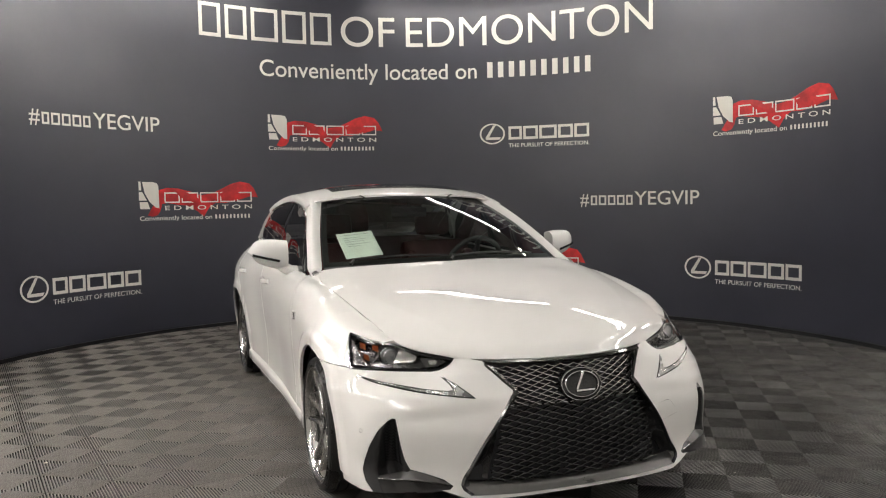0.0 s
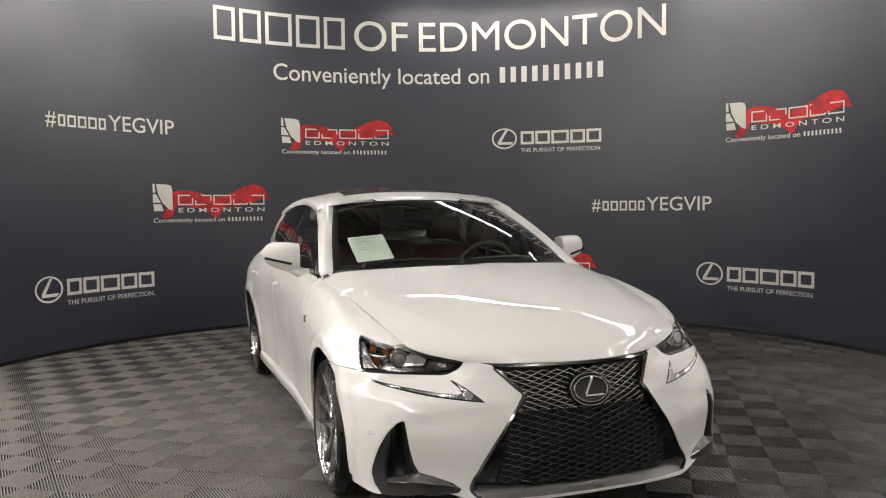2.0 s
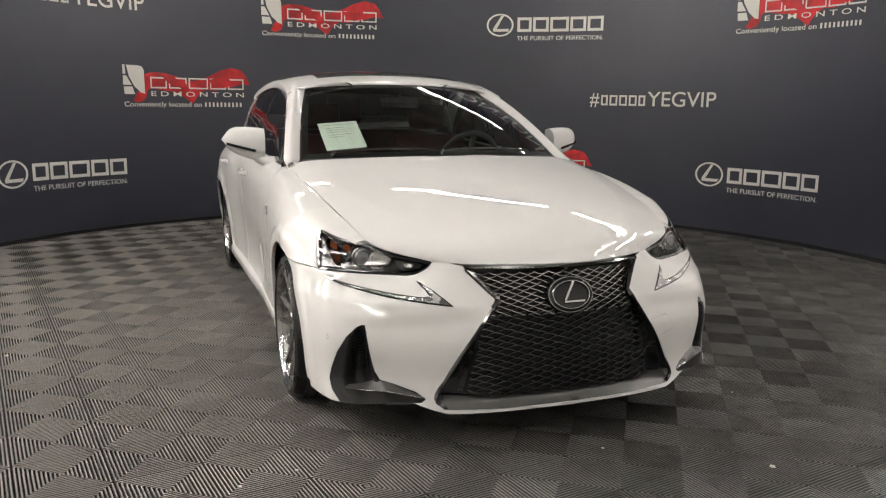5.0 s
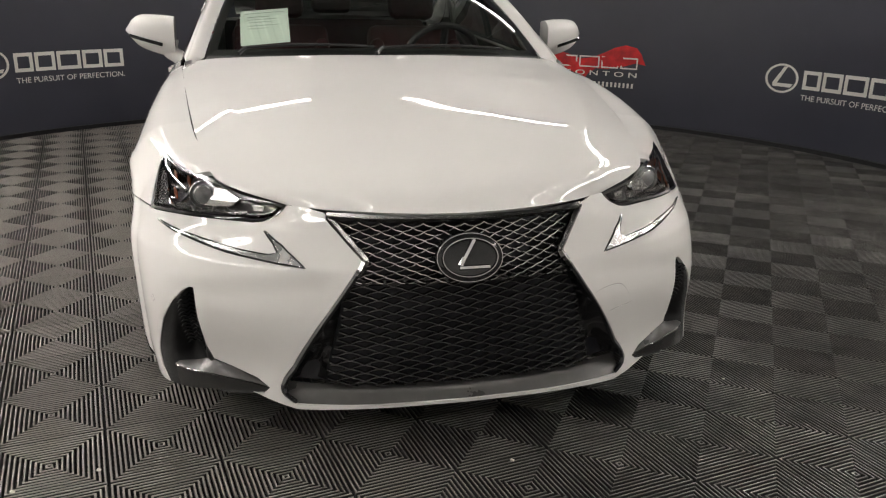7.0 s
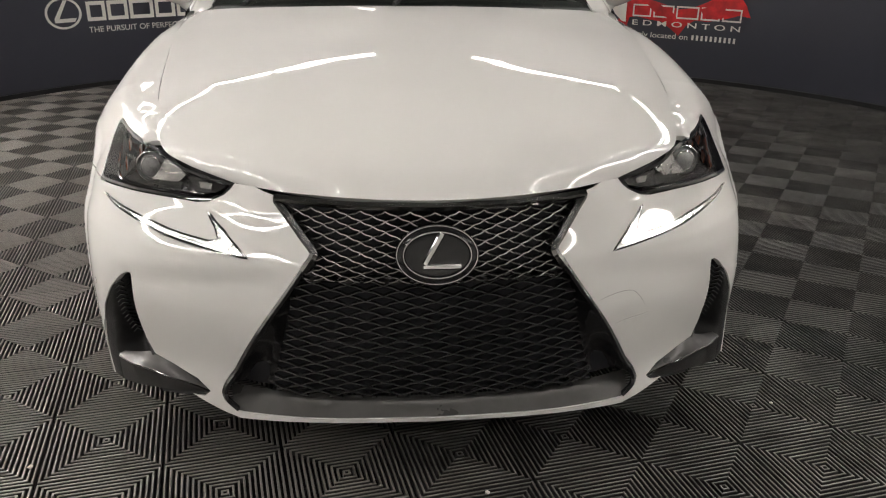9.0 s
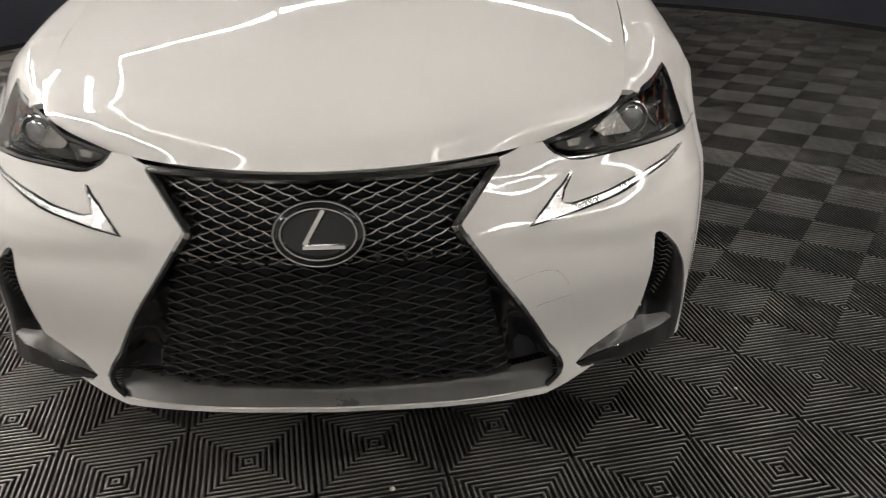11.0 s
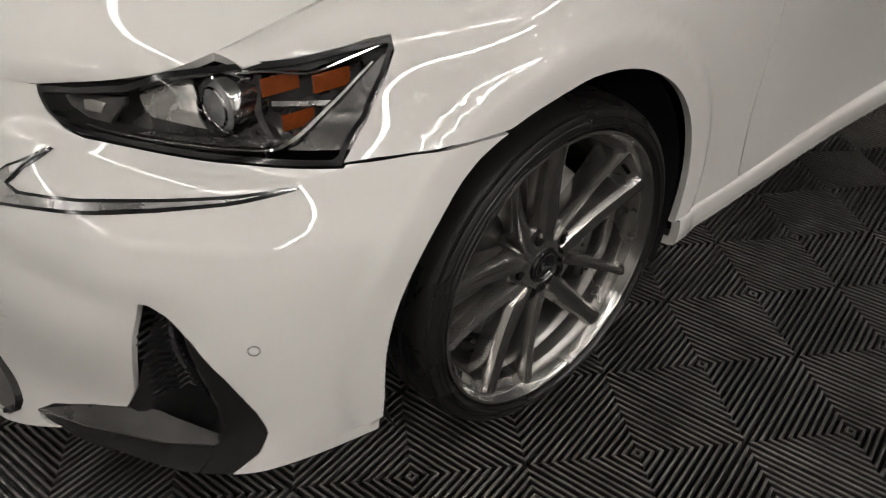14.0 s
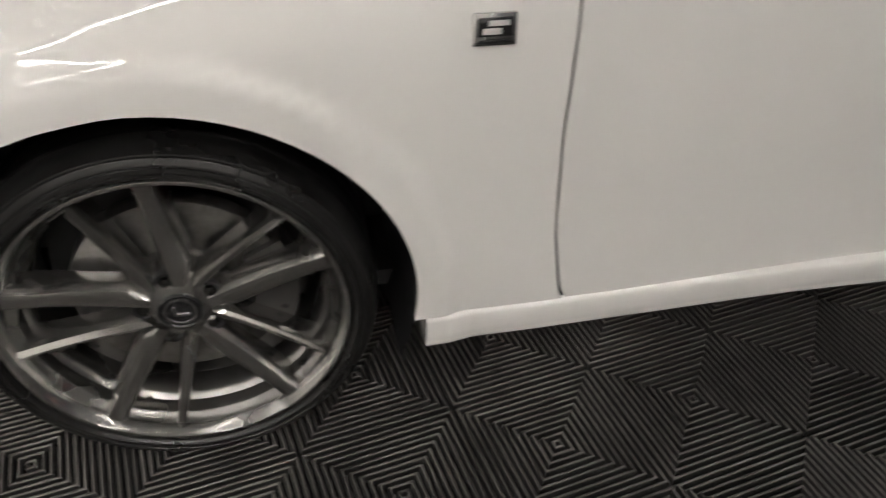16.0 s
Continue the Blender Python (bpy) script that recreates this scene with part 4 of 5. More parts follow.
for sd in (1, -1):
    sheet("a_pillar", pillar, [-0.40 + 1.40 * k / 35 for k in range(36)], [1.3 * k / 13 for k in range(14)], WHITE_PAINT, car, fold=0.008, side=sd)
    sheet("cowl_corner", lambda y, s: tuple((Vector(flank(y, 5.9)) - Vector((0, 0, 0.005))).lerp(Vector((0.735, y + 0.01, 0.952)), s)), [0.54 + 0.15 * k / 6 for k in range(7)], [k / 4 for k in range(5)], WHITE_PAINT, car, fold=0.0, side=sd)
    sheet("cant_rail", cant, [1.36 + 1.14 * k / 24 for k in range(25)], [k / 8 for k in range(9)], WHITE_PAINT, car, fold=0.012, side=sd)
    sheet("c_pillar", tail_pillar, [2.46 + 0.60 * k / 14 for k in range(15)], [k / 8 for k in range(9)], WHITE_PAINT, car, fold=0.01, side=sd)
    panel("door_glass", window, [(0.72, 0.03), (1.715, 0.03), (1.715, 0.94), (1.40, 0.94), (1.1, 0.93), (0.9, 0.86), (0.78, 0.5)], (), 0.04, (1, 0.40), SIDE_GLASS, car, fold=0.004, side=sd, label="dark tinted front door glass")
    panel("door_glass", window, [(1.785, 0.03), (2.56, 0.03), (2.56, 0.55), (2.45, 0.80), (2.36, 0.93), (1.785, 0.94)], (), 0.04, (1, 0.40), SIDE_GLASS, car, fold=0.004, side=sd, label="dark tinted rear door glass")
    panel("window_frame", window, [(0.655, 0.0), (2.74, 0.0), (2.64, 0.5), (2.48, 0.93), (2.40, 0.995), (1.3, 0.995), (0.9, 0.99), (0.70, 0.9)],
          [[(0.74, 0.035), (1.71, 0.035), (1.71, 0.935), (1.40, 0.935), (1.1, 0.925), (0.92, 0.85), (0.80, 0.5)], [(1.79, 0.035), (2.55, 0.035), (2.55, 0.55), (2.44, 0.80), (2.35, 0.925), (1.79, 0.935)]],
          0.03, (1, 0.40), BLACK_GLOSS, car, fold=0.006, offset=-0.002, side=sd, label="black window surround")
    bm = bmesh.new()
    top = [tuple(Vector(window(y, 0.868)) + Vector((0.006, 0, 0))) for y in np.linspace(1.02, 2.42, 40)]
    ribbon(bm, [(sd * p[0], p[1], p[2]) for p in top], 0.012, 0.005, [(sd, 0, 0.2)] * len(top))
    part("window_trim", bm, SMOKE_CHROME, car, "thin bright strip over the windows")

sheet("rear_screen", lambda s, t: (lambda a, b: (a[0] + (b[0] - a[0]) * t, a[1] + (b[1] - a[1]) * t, a[2] + (b[2] - a[2]) * t))(roof(s * 0.93, 2.46), (0.62 * s, 3.12, 1.055)), [k / 10 for k in range(-10, 11)], [k / 8 for k in range(9)], SIDE_GLASS, car, fold=0.004, label="dark tinted rear screen")


def boot(s, y):
    b = flank(y, 6.0)
    return (b[0] * s, y + 0.02 * (1 - s * s) * smooth(3.3, 3.76, y), b[2] + 0.03 * (1 - s * s))


sheet("boot_lid", boot, [k / 12 for k in range(-12, 13)], [3.07 + 0.69 * k / 12 for k in range(13)], WHITE_PAINT, car, fold=0.02)
bm = bmesh.new()
ends = [[(sx * x, 3.755 + 0.03 * (1 - abs(sx)), z) for sx in np.linspace(-1, 1, 13)] for x, z in pairs(key(FLANK_FLAT, 3.755))]
grid(bm, ends)
part("rear_bumper", bm, WHITE_PAINT, car)
for sd in (1, -1):
    panel("tail_lamp", flank, by_z([(3.36, 0.86), (3.755, 0.80), (3.755, 0.92), (3.52, 0.935)]), (), 0.03, FS, RED_LAMP, car, fold=0.012, offset=0.006, side=sd, label="red tail lamp that wraps round the corner")

# ---- grille ----
def mouth_half_width(z):
    """u of the white edge of the mouth at height z."""
    pts = sorted((b, a) for a, b in MOUTH)
    for (z0, u0), (z1, u1) in zip(pts, pts[1:]):
        if z <= z1 and z1 > z0:
            return u0 + (u1 - u0) * (z - z0) / (z1 - z0)
    return pts[-1][1]


def deep(u, z, d):
    x, y, zz = nose_s(u, z)
    return (x, y + d, zz)


def u_at(x, z):
    lo, hi = 0.0, 3.0
    for _ in range(24):
        m = (lo + hi) / 2
        if nose(m, z)[0] < x:
            lo = m
        else:
            hi = m
    return lo


grille = new("grille")
grille.parent = car
tagged(grille, "wide hourglass grille with diamond mesh")
part_back = both([(0, 0.20), (1.9, 0.22), (1.98, 0.25), (1.80, 0.32), (1.42, 0.49), (1.25, 0.55), (1.19, 0.575), (1.38, 0.61), (1.9, 0.67), (0, 0.68)])
panel("backing", lambda u, z: deep(u, z, 0.075), part_back, (), 0.05, NS, RADIATOR, grille, fold=0.0, label="black radiator screen behind the mesh")


def mesh_bars(z0, z1, step_x, step_z, depth, wide, high, limit, sag=0.002):
    """Crossing zigzag bars that make long flat diamonds between two heights."""
    bm = bmesh.new()
    slope = step_z / step_x
    n_seg = 12
    for sgn in (1, -1):
        c = z0 - 0.62 * slope
        while c < z1 + 0.62 * slope:
            run = []
            x = -0.56
            while x <= 0.56:
                # a soft wave makes the bars bow like stretched metal
                z = c + sgn * slope * x - sag * math.sin(math.pi * (c - z0) / step_z + sgn * math.pi * x / step_x) ** 2
                ok = z0 < z < z1 and abs(x) < limit(z)
                if ok:
                    u = u_at(abs(x), z)
                    p = deep(u if x >= 0 else -u, z, depth)
                    run.append(p)
                if (not ok or x + step_x / n_seg > 0.56) and run:
                    if len(run) > 2:
                        ribbon(bm, run, wide, high, [(0, -1, 0.12)] * len(run))
                    run = []
                x += step_x / n_seg * 2
            c += step_z * 2
    return bm


part("upper_mesh", mesh_bars(0.515, 0.662, 0.028, 0.0105, 0.028, 0.0056, 0.014, lambda z: nose(mouth_half_width(z), z)[0] - 0.012), SMOKE_CHROME, grille, "smoked chrome diamond mesh")
MESH_BLACK = material("glossy black mesh plastic", (0.019, 0.019, 0.020), 0.20, 0, 0.2, 40, coat=0.6, spec=0.8)
part("lower_mesh", mesh_bars(0.216, 0.515, 0.040, 0.0122, 0.044, 0.0050, 0.012, lambda z: min(nose(mouth_half_width(z), z)[0] - 0.012, key([(0.22, 0.392), (0.46, 0.335), (0.52, 0.32)], z)[0])), MESH_BLACK, grille, "black diamond mesh")
# dividing bar with sensor pads between the two meshes
bm = bmesh.new()
run = [deep(u, 0.508 + 0.006 * math.cos(u), 0.045) for u in np.linspace(-1.36, 1.36, 40)]
ribbon(bm, run, 0.020, 0.006, [(0, -1, 0.25)] * 40)
part("cross_bar", bm, BLACK_GLOSS, grille)
for k in range(-3, 4):
    bm = bmesh.new()
    mid = 0.096 * k
    pad = [deep(math.copysign(u_at(abs(mid + dx), 0.512 + dz), mid + dx), 0.512 + dz, 0.034) for dx, dz in ((-0.030, 0), (0, -0.0085), (0.030, 0), (0, 0.0085))]
    rim_of = [(p[0], p[1] + 0.008, p[2]) for p in pad]
    front, behind = [bm.verts.new(p) for p in pad], [bm.verts.new(p) for p in rim_of]
    bm.faces.new(front)
    for a in range(4):
        bm.faces.new((front[a], behind[a], behind[(a + 1) % 4], front[(a + 1) % 4]))
    part("filler_pad", bm, GREY_TRIM, grille, "grey diamond pad in the mesh")
# bright frame at the top and down to the pinch
bm = bmesh.new()
run = [deep(u, 0.678, -0.002) for u in np.linspace(-1.94, 1.94, 60)]
ribbon(bm, run, 0.020, 0.010, [(0, -0.75, 0.65)] * 60)
part("top_bar", bm, DARK_CHROME, grille, "dark satin bar under the bonnet's edge")
for sd in (1, -1):
    bm = bmesh.new()
    edge = [(1.93, 0.672), (1.66, 0.642), (1.38, 0.602), (1.23, 0.582), (1.205, 0.573), (1.225, 0.558), (1.28, 0.538)]
    run = [deep(sd * (u - 0.045), z, 0.004) for u, z in [cat(edge, k / 4) for k in range(25)]]
    ribbon(bm, run, 0.020, 0.012, [(sd * -0.35, -0.9, 0.1)] * 25)
    part("frame_side", bm, DARK_CHROME, grille, "smoked chrome frame beside the upper mesh")
    bm = bmesh.new()
    edge = [(1.24, 0.555), (1.30, 0.533), (1.44, 0.483), (1.66, 0.393), (1.88, 0.283), (2.02, 0.243), (2.09, 0.222), (2.10, 0.205), (2.02, 0.187)]
    run = [deep(sd * (u - 0.03), z, 0.006) for u, z in [cat(edge, k / 4) for k in range(33)]]
    ribbon(bm, run, 0.014, 0.012, [(sd * -0.35, -0.9, 0.1)] * 33)
    part("frame_lower", bm, BLACK_GLOSS, grille)
    # black side duct between mesh and frame
    bm = bmesh.new()
    rows = []
    for z in np.linspace(0.226, 0.53, 16):
        xo = nose(mouth_half_width(z), z)[0] - 0.004
        xi = key([(0.22, 0.388), (0.46, 0.333), (0.53, 0.30)], z)[0]
        row = []
        for f in np.linspace(0, 1, 7):
            x = xi + (xo - xi) * f
            p = deep(sd * u_at(x, z), z, 0.0)
            d = 0.055 * (1 - f) + 0.008 + 0.045 * math.sin(math.pi * f) * (1 - smooth(0.24, 0.36, z))
            row.append((p[0], p[1] + d, p[2]))
        rows.append(row)
    grid(bm, rows, flip=sd < 0)
    part("duct", bm, BLACK_GLOSS, grille, "gloss black side duct")

# grey blade along the lower lip
def lip(u, t):
    a = nose_s(u, 0.1775)
    b = nose_s(u * 0.975, 0.222 - 0.010 * math.cos(u * 0.75))
    rise = 0.045 * t
    return (a[0] + (b[0] - a[0]) * t, a[1] + (b[1] - a[1]) * t + rise + 0.004, a[2] + (b[2] - a[2]) * t + 0.004 * math.sin(math.pi * t))


sheet("lower_lip", lip, [2.06 * k / 40 for k in range(-40, 41)], [k / 6 for k in range(7)], LIP_GREY, car, fold=0.0, label="dark grey satin lower lip")

# hairline scratches on the bumper's cheek
for route in ([(1.60, 0.444), (1.75, 0.450), (1.95, 0.454), (2.08, 0.450), (2.14, 0.430), (2.16, 0.414)], [(1.79, 0.380), (1.95, 0.386), (2.19, 0.391)]):
    bm = bmesh.new()
    pts = [cat(route, k / 4) for k in range((len(route) - 1) * 4 + 1)]
    run = [Vector(nose(u, z)) + Vector((0.0001, -0.0003, 0)) for u, z in pts]
    tube(bm, run, [0.0001 + 0.0003 * math.sin(math.pi * k / (len(run) - 1)) for k in range(len(run))], 5)
    part("scratch", bm, BOWL, car, "thin dark scratch in the white paint")

# emblem
emblem = new("emblem")
emblem.parent = car
tagged(emblem, "oval badge with a bright ring on black")
EM = Matrix.Translation((0, -0.832, 0.584)) @ Matrix.Rotation(radians(-17), 4, "X")
def oval(w, h, y, n=48):
    return [EM @ Vector((w * math.cos(k * math.tau / n), y, h * math.sin(k * math.tau / n))) for k in range(n)]
bm = bmesh.new()
rows = [oval(0.092, 0.067, 0.02), oval(0.092, 0.067, -0.004), oval(0.086, 0.062, -0.008), oval(0.06, 0.042, -0.010), oval(0.001, 0.001, -0.011)]
grid(bm, rows, closed=True)
part("disc", bm, BLACK_GLOSS, emblem)
bm = bmesh.new()
def ring(w, h, t, y):
    grid(bm, [oval(w, h, y), oval(w - t * 0.3, h - t * 0.3, y - 0.005), oval(w - t * 0.7, h - t * 0.7, y - 0.005), oval(w - t, h - t, y)], closed=True)
ring(0.093, 0.068, 0.006, -0.003)
ring(0.079, 0.055, 0.0075, -0.009)
part("ring", bm, SMOKE_CHROME, emblem)
bm = bmesh.new()
for a, b, w in (((0.012, 0.048), (-0.028, -0.020), 0.015), ((-0.031, -0.026), (0.052, -0.026), 0.013)):
    run = [EM @ Vector((a[0] + (b[0] - a[0]) * k / 4, -0.010, a[1] + (b[1] - a[1]) * k / 4)) for k in range(5)]
    ribbon(bm, run, w, 0.006, [EM.to_3x3() @ Vector((0, -1, 0))] * 5)
part("bar", bm, CHROME, emblem)

# ---- lamps, ticks, fog pockets ----
LAMP_OUT = LAMP_LINE + LAMP_TOP
for sd in (1, -1):
    lamp = new("headlight")
    lamp.parent = car
    tagged(lamp, "clear headlight with round projector and amber reflectors")
    panel("lens_cover", nose, LAMP_OUT, (), 0.02, NS, GLASS, lamp, fold=0.0, gap=0.004, side=sd, label="clear cover")
    # black rim round the cover
    rim_in = [(a / NS[0], b) for a, b in inset(dense([(u * NS[0], z) for u, z in (LAMP_OUT if area_of(LAMP_OUT) > 0 else LAMP_OUT[::-1])], 0.012), 0.0105)]
    clear = clear_of([(u * NS[0], z) for u, z in LAMP_OUT], [(u * NS[0], z) for u, z in rim_in], 0.0095)
    rim_in = [p for p, ok in zip(rim_in, clear) if ok]
    panel("seal", nose, LAMP_OUT, [rim_in], 0.012, NS, BLACK_GLOSS, lamp, fold=0.02, gap=0.002, offset=0.0005, side=sd)
    # bowl
    def bowl(u, z, k=0.0):
        p = nose(u, z)
        return (p[0] - 0.020 - 0.02 * k, p[1] + 0.045 + 0.02 * k, p[2])
    panel("bezel", bowl, LAMP_OUT, (), 0.025, NS, BOWL, lamp, fold=0.0, gap=0.001, side=sd, label="black lamp bowl")
    # projector in a bright sleeve
    c = Vector(nose(4.12, 0.690)) + Vector((-0.012, 0.028, 0))
    ax = Vector((0.12, -0.97, 0.05)).normalized()
    q = ax.to_track_quat("Z", "Y").to_matrix().to_4x4()
    def disc_rows(prof, n=28):
        return [[(lambda p: (sd * p.x, p.y, p.z))(c + q.to_3x3() @ Vector((r * math.cos(k * math.tau / n), r * math.sin(k * math.tau / n), o))) for k in range(n)] for r, o in prof]
    bm = bmesh.new()
    grid(bm, disc_rows([(0.0430, -0.045), (0.0422, -0.006), (0.0412, -0.002), (0.0405, 0.005), (0.0385, 0.007), (0.0362, 0.003), (0.0350, -0.012)]), closed=True)
    part("projector_ring", bm, SILVER, lamp, "bright ring of the projector")
    bm = bmesh.new()
    grid(bm, disc_rows([(0.0355, -0.010), (0.0340, 0.000), (0.028, 0.008), (0.016, 0.013), (0.001, 0.015)]), closed=True)
    part("projector_lens", bm, LENS, lamp, "glossy round projector lens")
    bm = bmesh.new()
    grid(bm, disc_rows([(0.0282, 0.0072), (0.0272, 0.0098), (0.0252, 0.0108), (0.0242, 0.0090)]), closed=True)
    part("lens_step", bm, SILVER, lamp, "bright ring on the projector lens")

    def inlay(name, outline, depth, mat, label="", thick=0.006):
        def face(u, z):
            p = nose(u, z)
            return (p[0] - depth * 0.42, p[1] + depth, p[2])
        panel(name, face, outline, (), 0.008, NS, mat, lamp, fold=thick, gap=0.0, side=sd, label=label)
    inlay("turn_reflector", [(3.62, 0.668), (3.94, 0.664), (4.00, 0.700), (3.98, 0.716), (3.86, 0.716), (3.76, 0.706), (3.64, 0.690)], 0.026, FROST, "ribbed silver turn-lamp reflector")
    inlay("inner_trim", [(3.08, 0.664), (3.16, 0.654), (3.30, 0.652), (3.56, 0.682), (3.58, 0.690), (3.36, 0.686), (3.10, 0.678)], 0.018, SMOKE, "smoky grey inner trim")
    inlay("reflector", [(3.20, 0.664), (3.32, 0.664), (3.42, 0.678), (3.28, 0.680)], 0.015, FROST)
    inlay("outer_trim", [(4.42, 0.651), (4.97, 0.650), (5.02, 0.700), (5.03, 0.752), (4.97, 0.745), (4.80, 0.698), (4.64, 0.672), (4.52, 0.657)], 0.016, FROST_DARK, "grey outer trim")
    inlay("upper_trim", [(4.20, 0.7345), (4.62, 0.7345), (4.80, 0.7485), (4.90, 0.759), (4.56, 0.745), (4.30, 0.7405)], 0.010, SMOKE)
    inlay("lower_trim", [(3.45, 0.648), (4.30, 0.653), (4.36, 0.662), (4.10, 0.660), (3.60, 0.655)], 0.016, BOWL)
    inlay("outer_reflector", [(4.40, 0.664), (4.58, 0.672), (4.74, 0.700), (4.74, 0.728), (4.46, 0.728)], 0.060, BOWL, "grey side reflector")
    # amber strips in two rows: they look outwards, edge-on to the front
    for u, z0, z1, run in ((4.42, 0.7025, 0.7265, 0.050), (4.68, 0.7060, 0.7300, 0.050), (4.52, 0.6680, 0.6895, 0.042)):
        p = nose(u, (z0 + z1) / 2)
        bm = bmesh.new()
        x0 = p[0] - 0.010
        grid(bm, [[(sd * (x0 + 0.010 * f + dx), p[1] + 0.008 + run * f, z + 0.003 * f) for z in (z0, z1)] for dx, f in ((0, 0), (0, 0.5), (0, 1), (-0.003, 1), (-0.003, 0), (0, 0))], flip=sd < 0)
        part("amber_reflector", bm, AMBER, lamp, "amber reflector strip")
    inlay("divider", [(4.42, 0.6935), (4.72, 0.6950), (4.74, 0.6995), (4.42, 0.6990)], 0.022, FROST, "bright bar between the amber strips")
    inlay("cell_wall", [(4.33, 0.662), (4.37, 0.662), (4.37, 0.727), (4.33, 0.727)], 0.020, SMOKE)
    # bright edges of the inner trim: one over the projector, one below that bends up at the outer end
    for route, rad in (([(3.10, 0.680), (3.40, 0.689), (3.62, 0.695), (3.74, 0.709), (3.86, 0.719), (4.16, 0.729), (4.40, 0.7335), (4.62, 0.7315), (4.80, 0.745), (4.96, 0.759)], 0.0019),
                       ([(3.16, 0.650), (3.30, 0.6475), (3.54, 0.6475), (3.84, 0.650), (4.12, 0.651), (4.32, 0.652), (4.46, 0.659), (4.62, 0.675), (4.78, 0.702), (4.94, 0.742)], [0.0020] * 20 + [0.0024, 0.003, 0.0036, 0.0042, 0.0046, 0.0048, 0.0048, 0.0047, 0.0046, 0.0044, 0.0042, 0.0040, 0.0038, 0.0035, 0.0032, 0.0028, 0.0022])):
        bm = bmesh.new()
        n = (len(route) - 1) * 4
        path = [nose(u, z) for u, z in [cat(route, k / 4) for k in range(n + 1)]]
        tube(bm, [(sd * (p[0] - 0.004), p[1] + 0.009, p[2]) for p in path], rad, 6)
        part("light_guide", bm, SILVER, lamp, "bright edge of the lamp's inner trim")
    drl = panel("running_lamp", nose, TICK, (), 0.012, NS, BLACK_GLOSS, car, fold=0.006, gap=-0.001, offset=0.0015, side=sd, label="tick-shaped running lamp in a dark bezel")
    panel("strip", nose, TICK, (), 0.010, NS, SATIN_CHROME, drl, fold=0.004, gap=0.0024, offset=0.0038, side=sd, label="satin chrome strip")
    # fog pocket
    pocket = new("fog_pocket")
    pocket.parent = car
    tagged(pocket, "black corner air pocket with a grey blade")
    def pock(u, z):
        p = nose(u, z)
        k = smooth(3.02, 3.30, u) * (1 - smooth(3.42, 3.72, u + 1.2 * max(0, z - 0.25)))
        return (p[0] - 0.02 * k, p[1] + 0.005 + 0.062 * k, p[2])
    panel("surround", pock, FOG, (), 0.014, NS, BLACK_MATT, pocket, fold=0.0, gap=0.0, side=sd)
    bm = bmesh.new()
    for z in np.arange(0.292, 0.45, 0.0125):
        run = []
        for k in range(9):
            u = 3.14 + 0.34 * k / 8 - 0.25 * max(0, z - 0.36)
            p = pock(u, z + (0.004 if k % 2 else -0.004))
            run.append((sd * p[0], p[1] - 0.014, p[2]))
        ribbon(bm, run, 0.004, 0.006, [(0, -1, 0.2)] * 9)
    part("mesh", bm, BLACK_GLOSS, pocket)
    # blade: a bright upper facet that narrows outwards; the lower facet's shade is in its colour
    upper, under = [], []
    for k in range(21):
        f = k / 20
        u = 2.25 + (3.70 - 2.25) * f
        top_z = key([(2.25, 0.224), (2.58, 0.255), (2.80, 0.267), (2.98, 0.270), (3.24, 0.255), (3.5, 0.244), (3.70, 0.236)], u)[0]
        mid_z = key([(2.25, 0.2215), (2.56, 0.236), (2.94, 0.242), (3.3, 0.239), (3.70, 0.232)], u)[0]
        low_z = key([(2.25, 0.218), (2.62, 0.206), (3.28, 0.190), (3.70, 0.182)], u)[0]
        a, b, c = nose(u, top_z), nose(u, mid_z), nose(u, low_z)
        back = 0.018 * smooth(0.46, 0.60, f) + 0.002
        out = 0.015 * smooth(0.0, 0.35, f) * (1 - smooth(0.72, 1.0, f))
        up = [(a[0], a[1] + back, a[2]), (a[0] * 0.5 + b[0] * 0.5 + out * 0.1, (a[1] + back) * 0.45 + (b[1] - out) * 0.55, a[2] * 0.5 + b[2] * 0.5 + 0.001), (b[0] + out * 0.3, b[1] - out, b[2] + 0.001), (b[0] + out * 0.3, b[1] - out - 0.0008, b[2] - 0.0012)]
        un = [up[-1], (b[0] + out * 0.25, b[1] - out * 0.7, b[2] - 0.008), (c[0], c[1] + 0.002, c[2]), (c[0] - 0.02, c[1] + 0.05, c[2] + 0.004)]
        upper.append([(sd * p[0], p[1], p[2]) for p in up])
        under.append([(sd * p[0], p[1], p[2]) for p in un])
    # a bright bead stands in for the highlight along the blade's edge
    bm = bmesh.new()
    tube(bm, [Vector(r[-1]) + Vector((0, 0.0012, 0)) for r in upper], 0.0020, 6)
    part("blade_glint", bm, DARK_CHROME, pocket, "bright bead standing in for the highlight on the blade's edge")
    for nm, rows, mt in (("blade", upper, GREY_TRIM), ("blade_underside", under, BLADE_SHADE)):
        bm = bmesh.new()
        vv = grid(bm, rows, flip=sd < 0)
        bm.faces.new(vv[-1])
        part(nm, bm, mt, pocket)
    # parking sensor, fender badge
    p, n = Vector(nose(4.0, 0.416)), normal_at(nose, 4.0, 0.416, 0.01, 0.004)
    n = -n if n.x < 0 else n
    qq = n.to_track_quat("Z", "Y").to_matrix()
    bm = bmesh.new()
    def put(v):
        w = p + qq @ Vector(v)
        return (sd * w.x, w.y, w.z)
    grid(bm, [[put((r * math.cos(k * math.tau / 20), r * math.sin(k * math.tau / 20), o)) for k in range(20)] for r, o in ((0.0072, -0.004), (0.0072, 0.0006), (0.0065, -0.001), (0.0060, 0.0010), (0.0005, 0.0012))], closed=True)
    part("parking_sensor", bm, WHITE_PAINT, car)
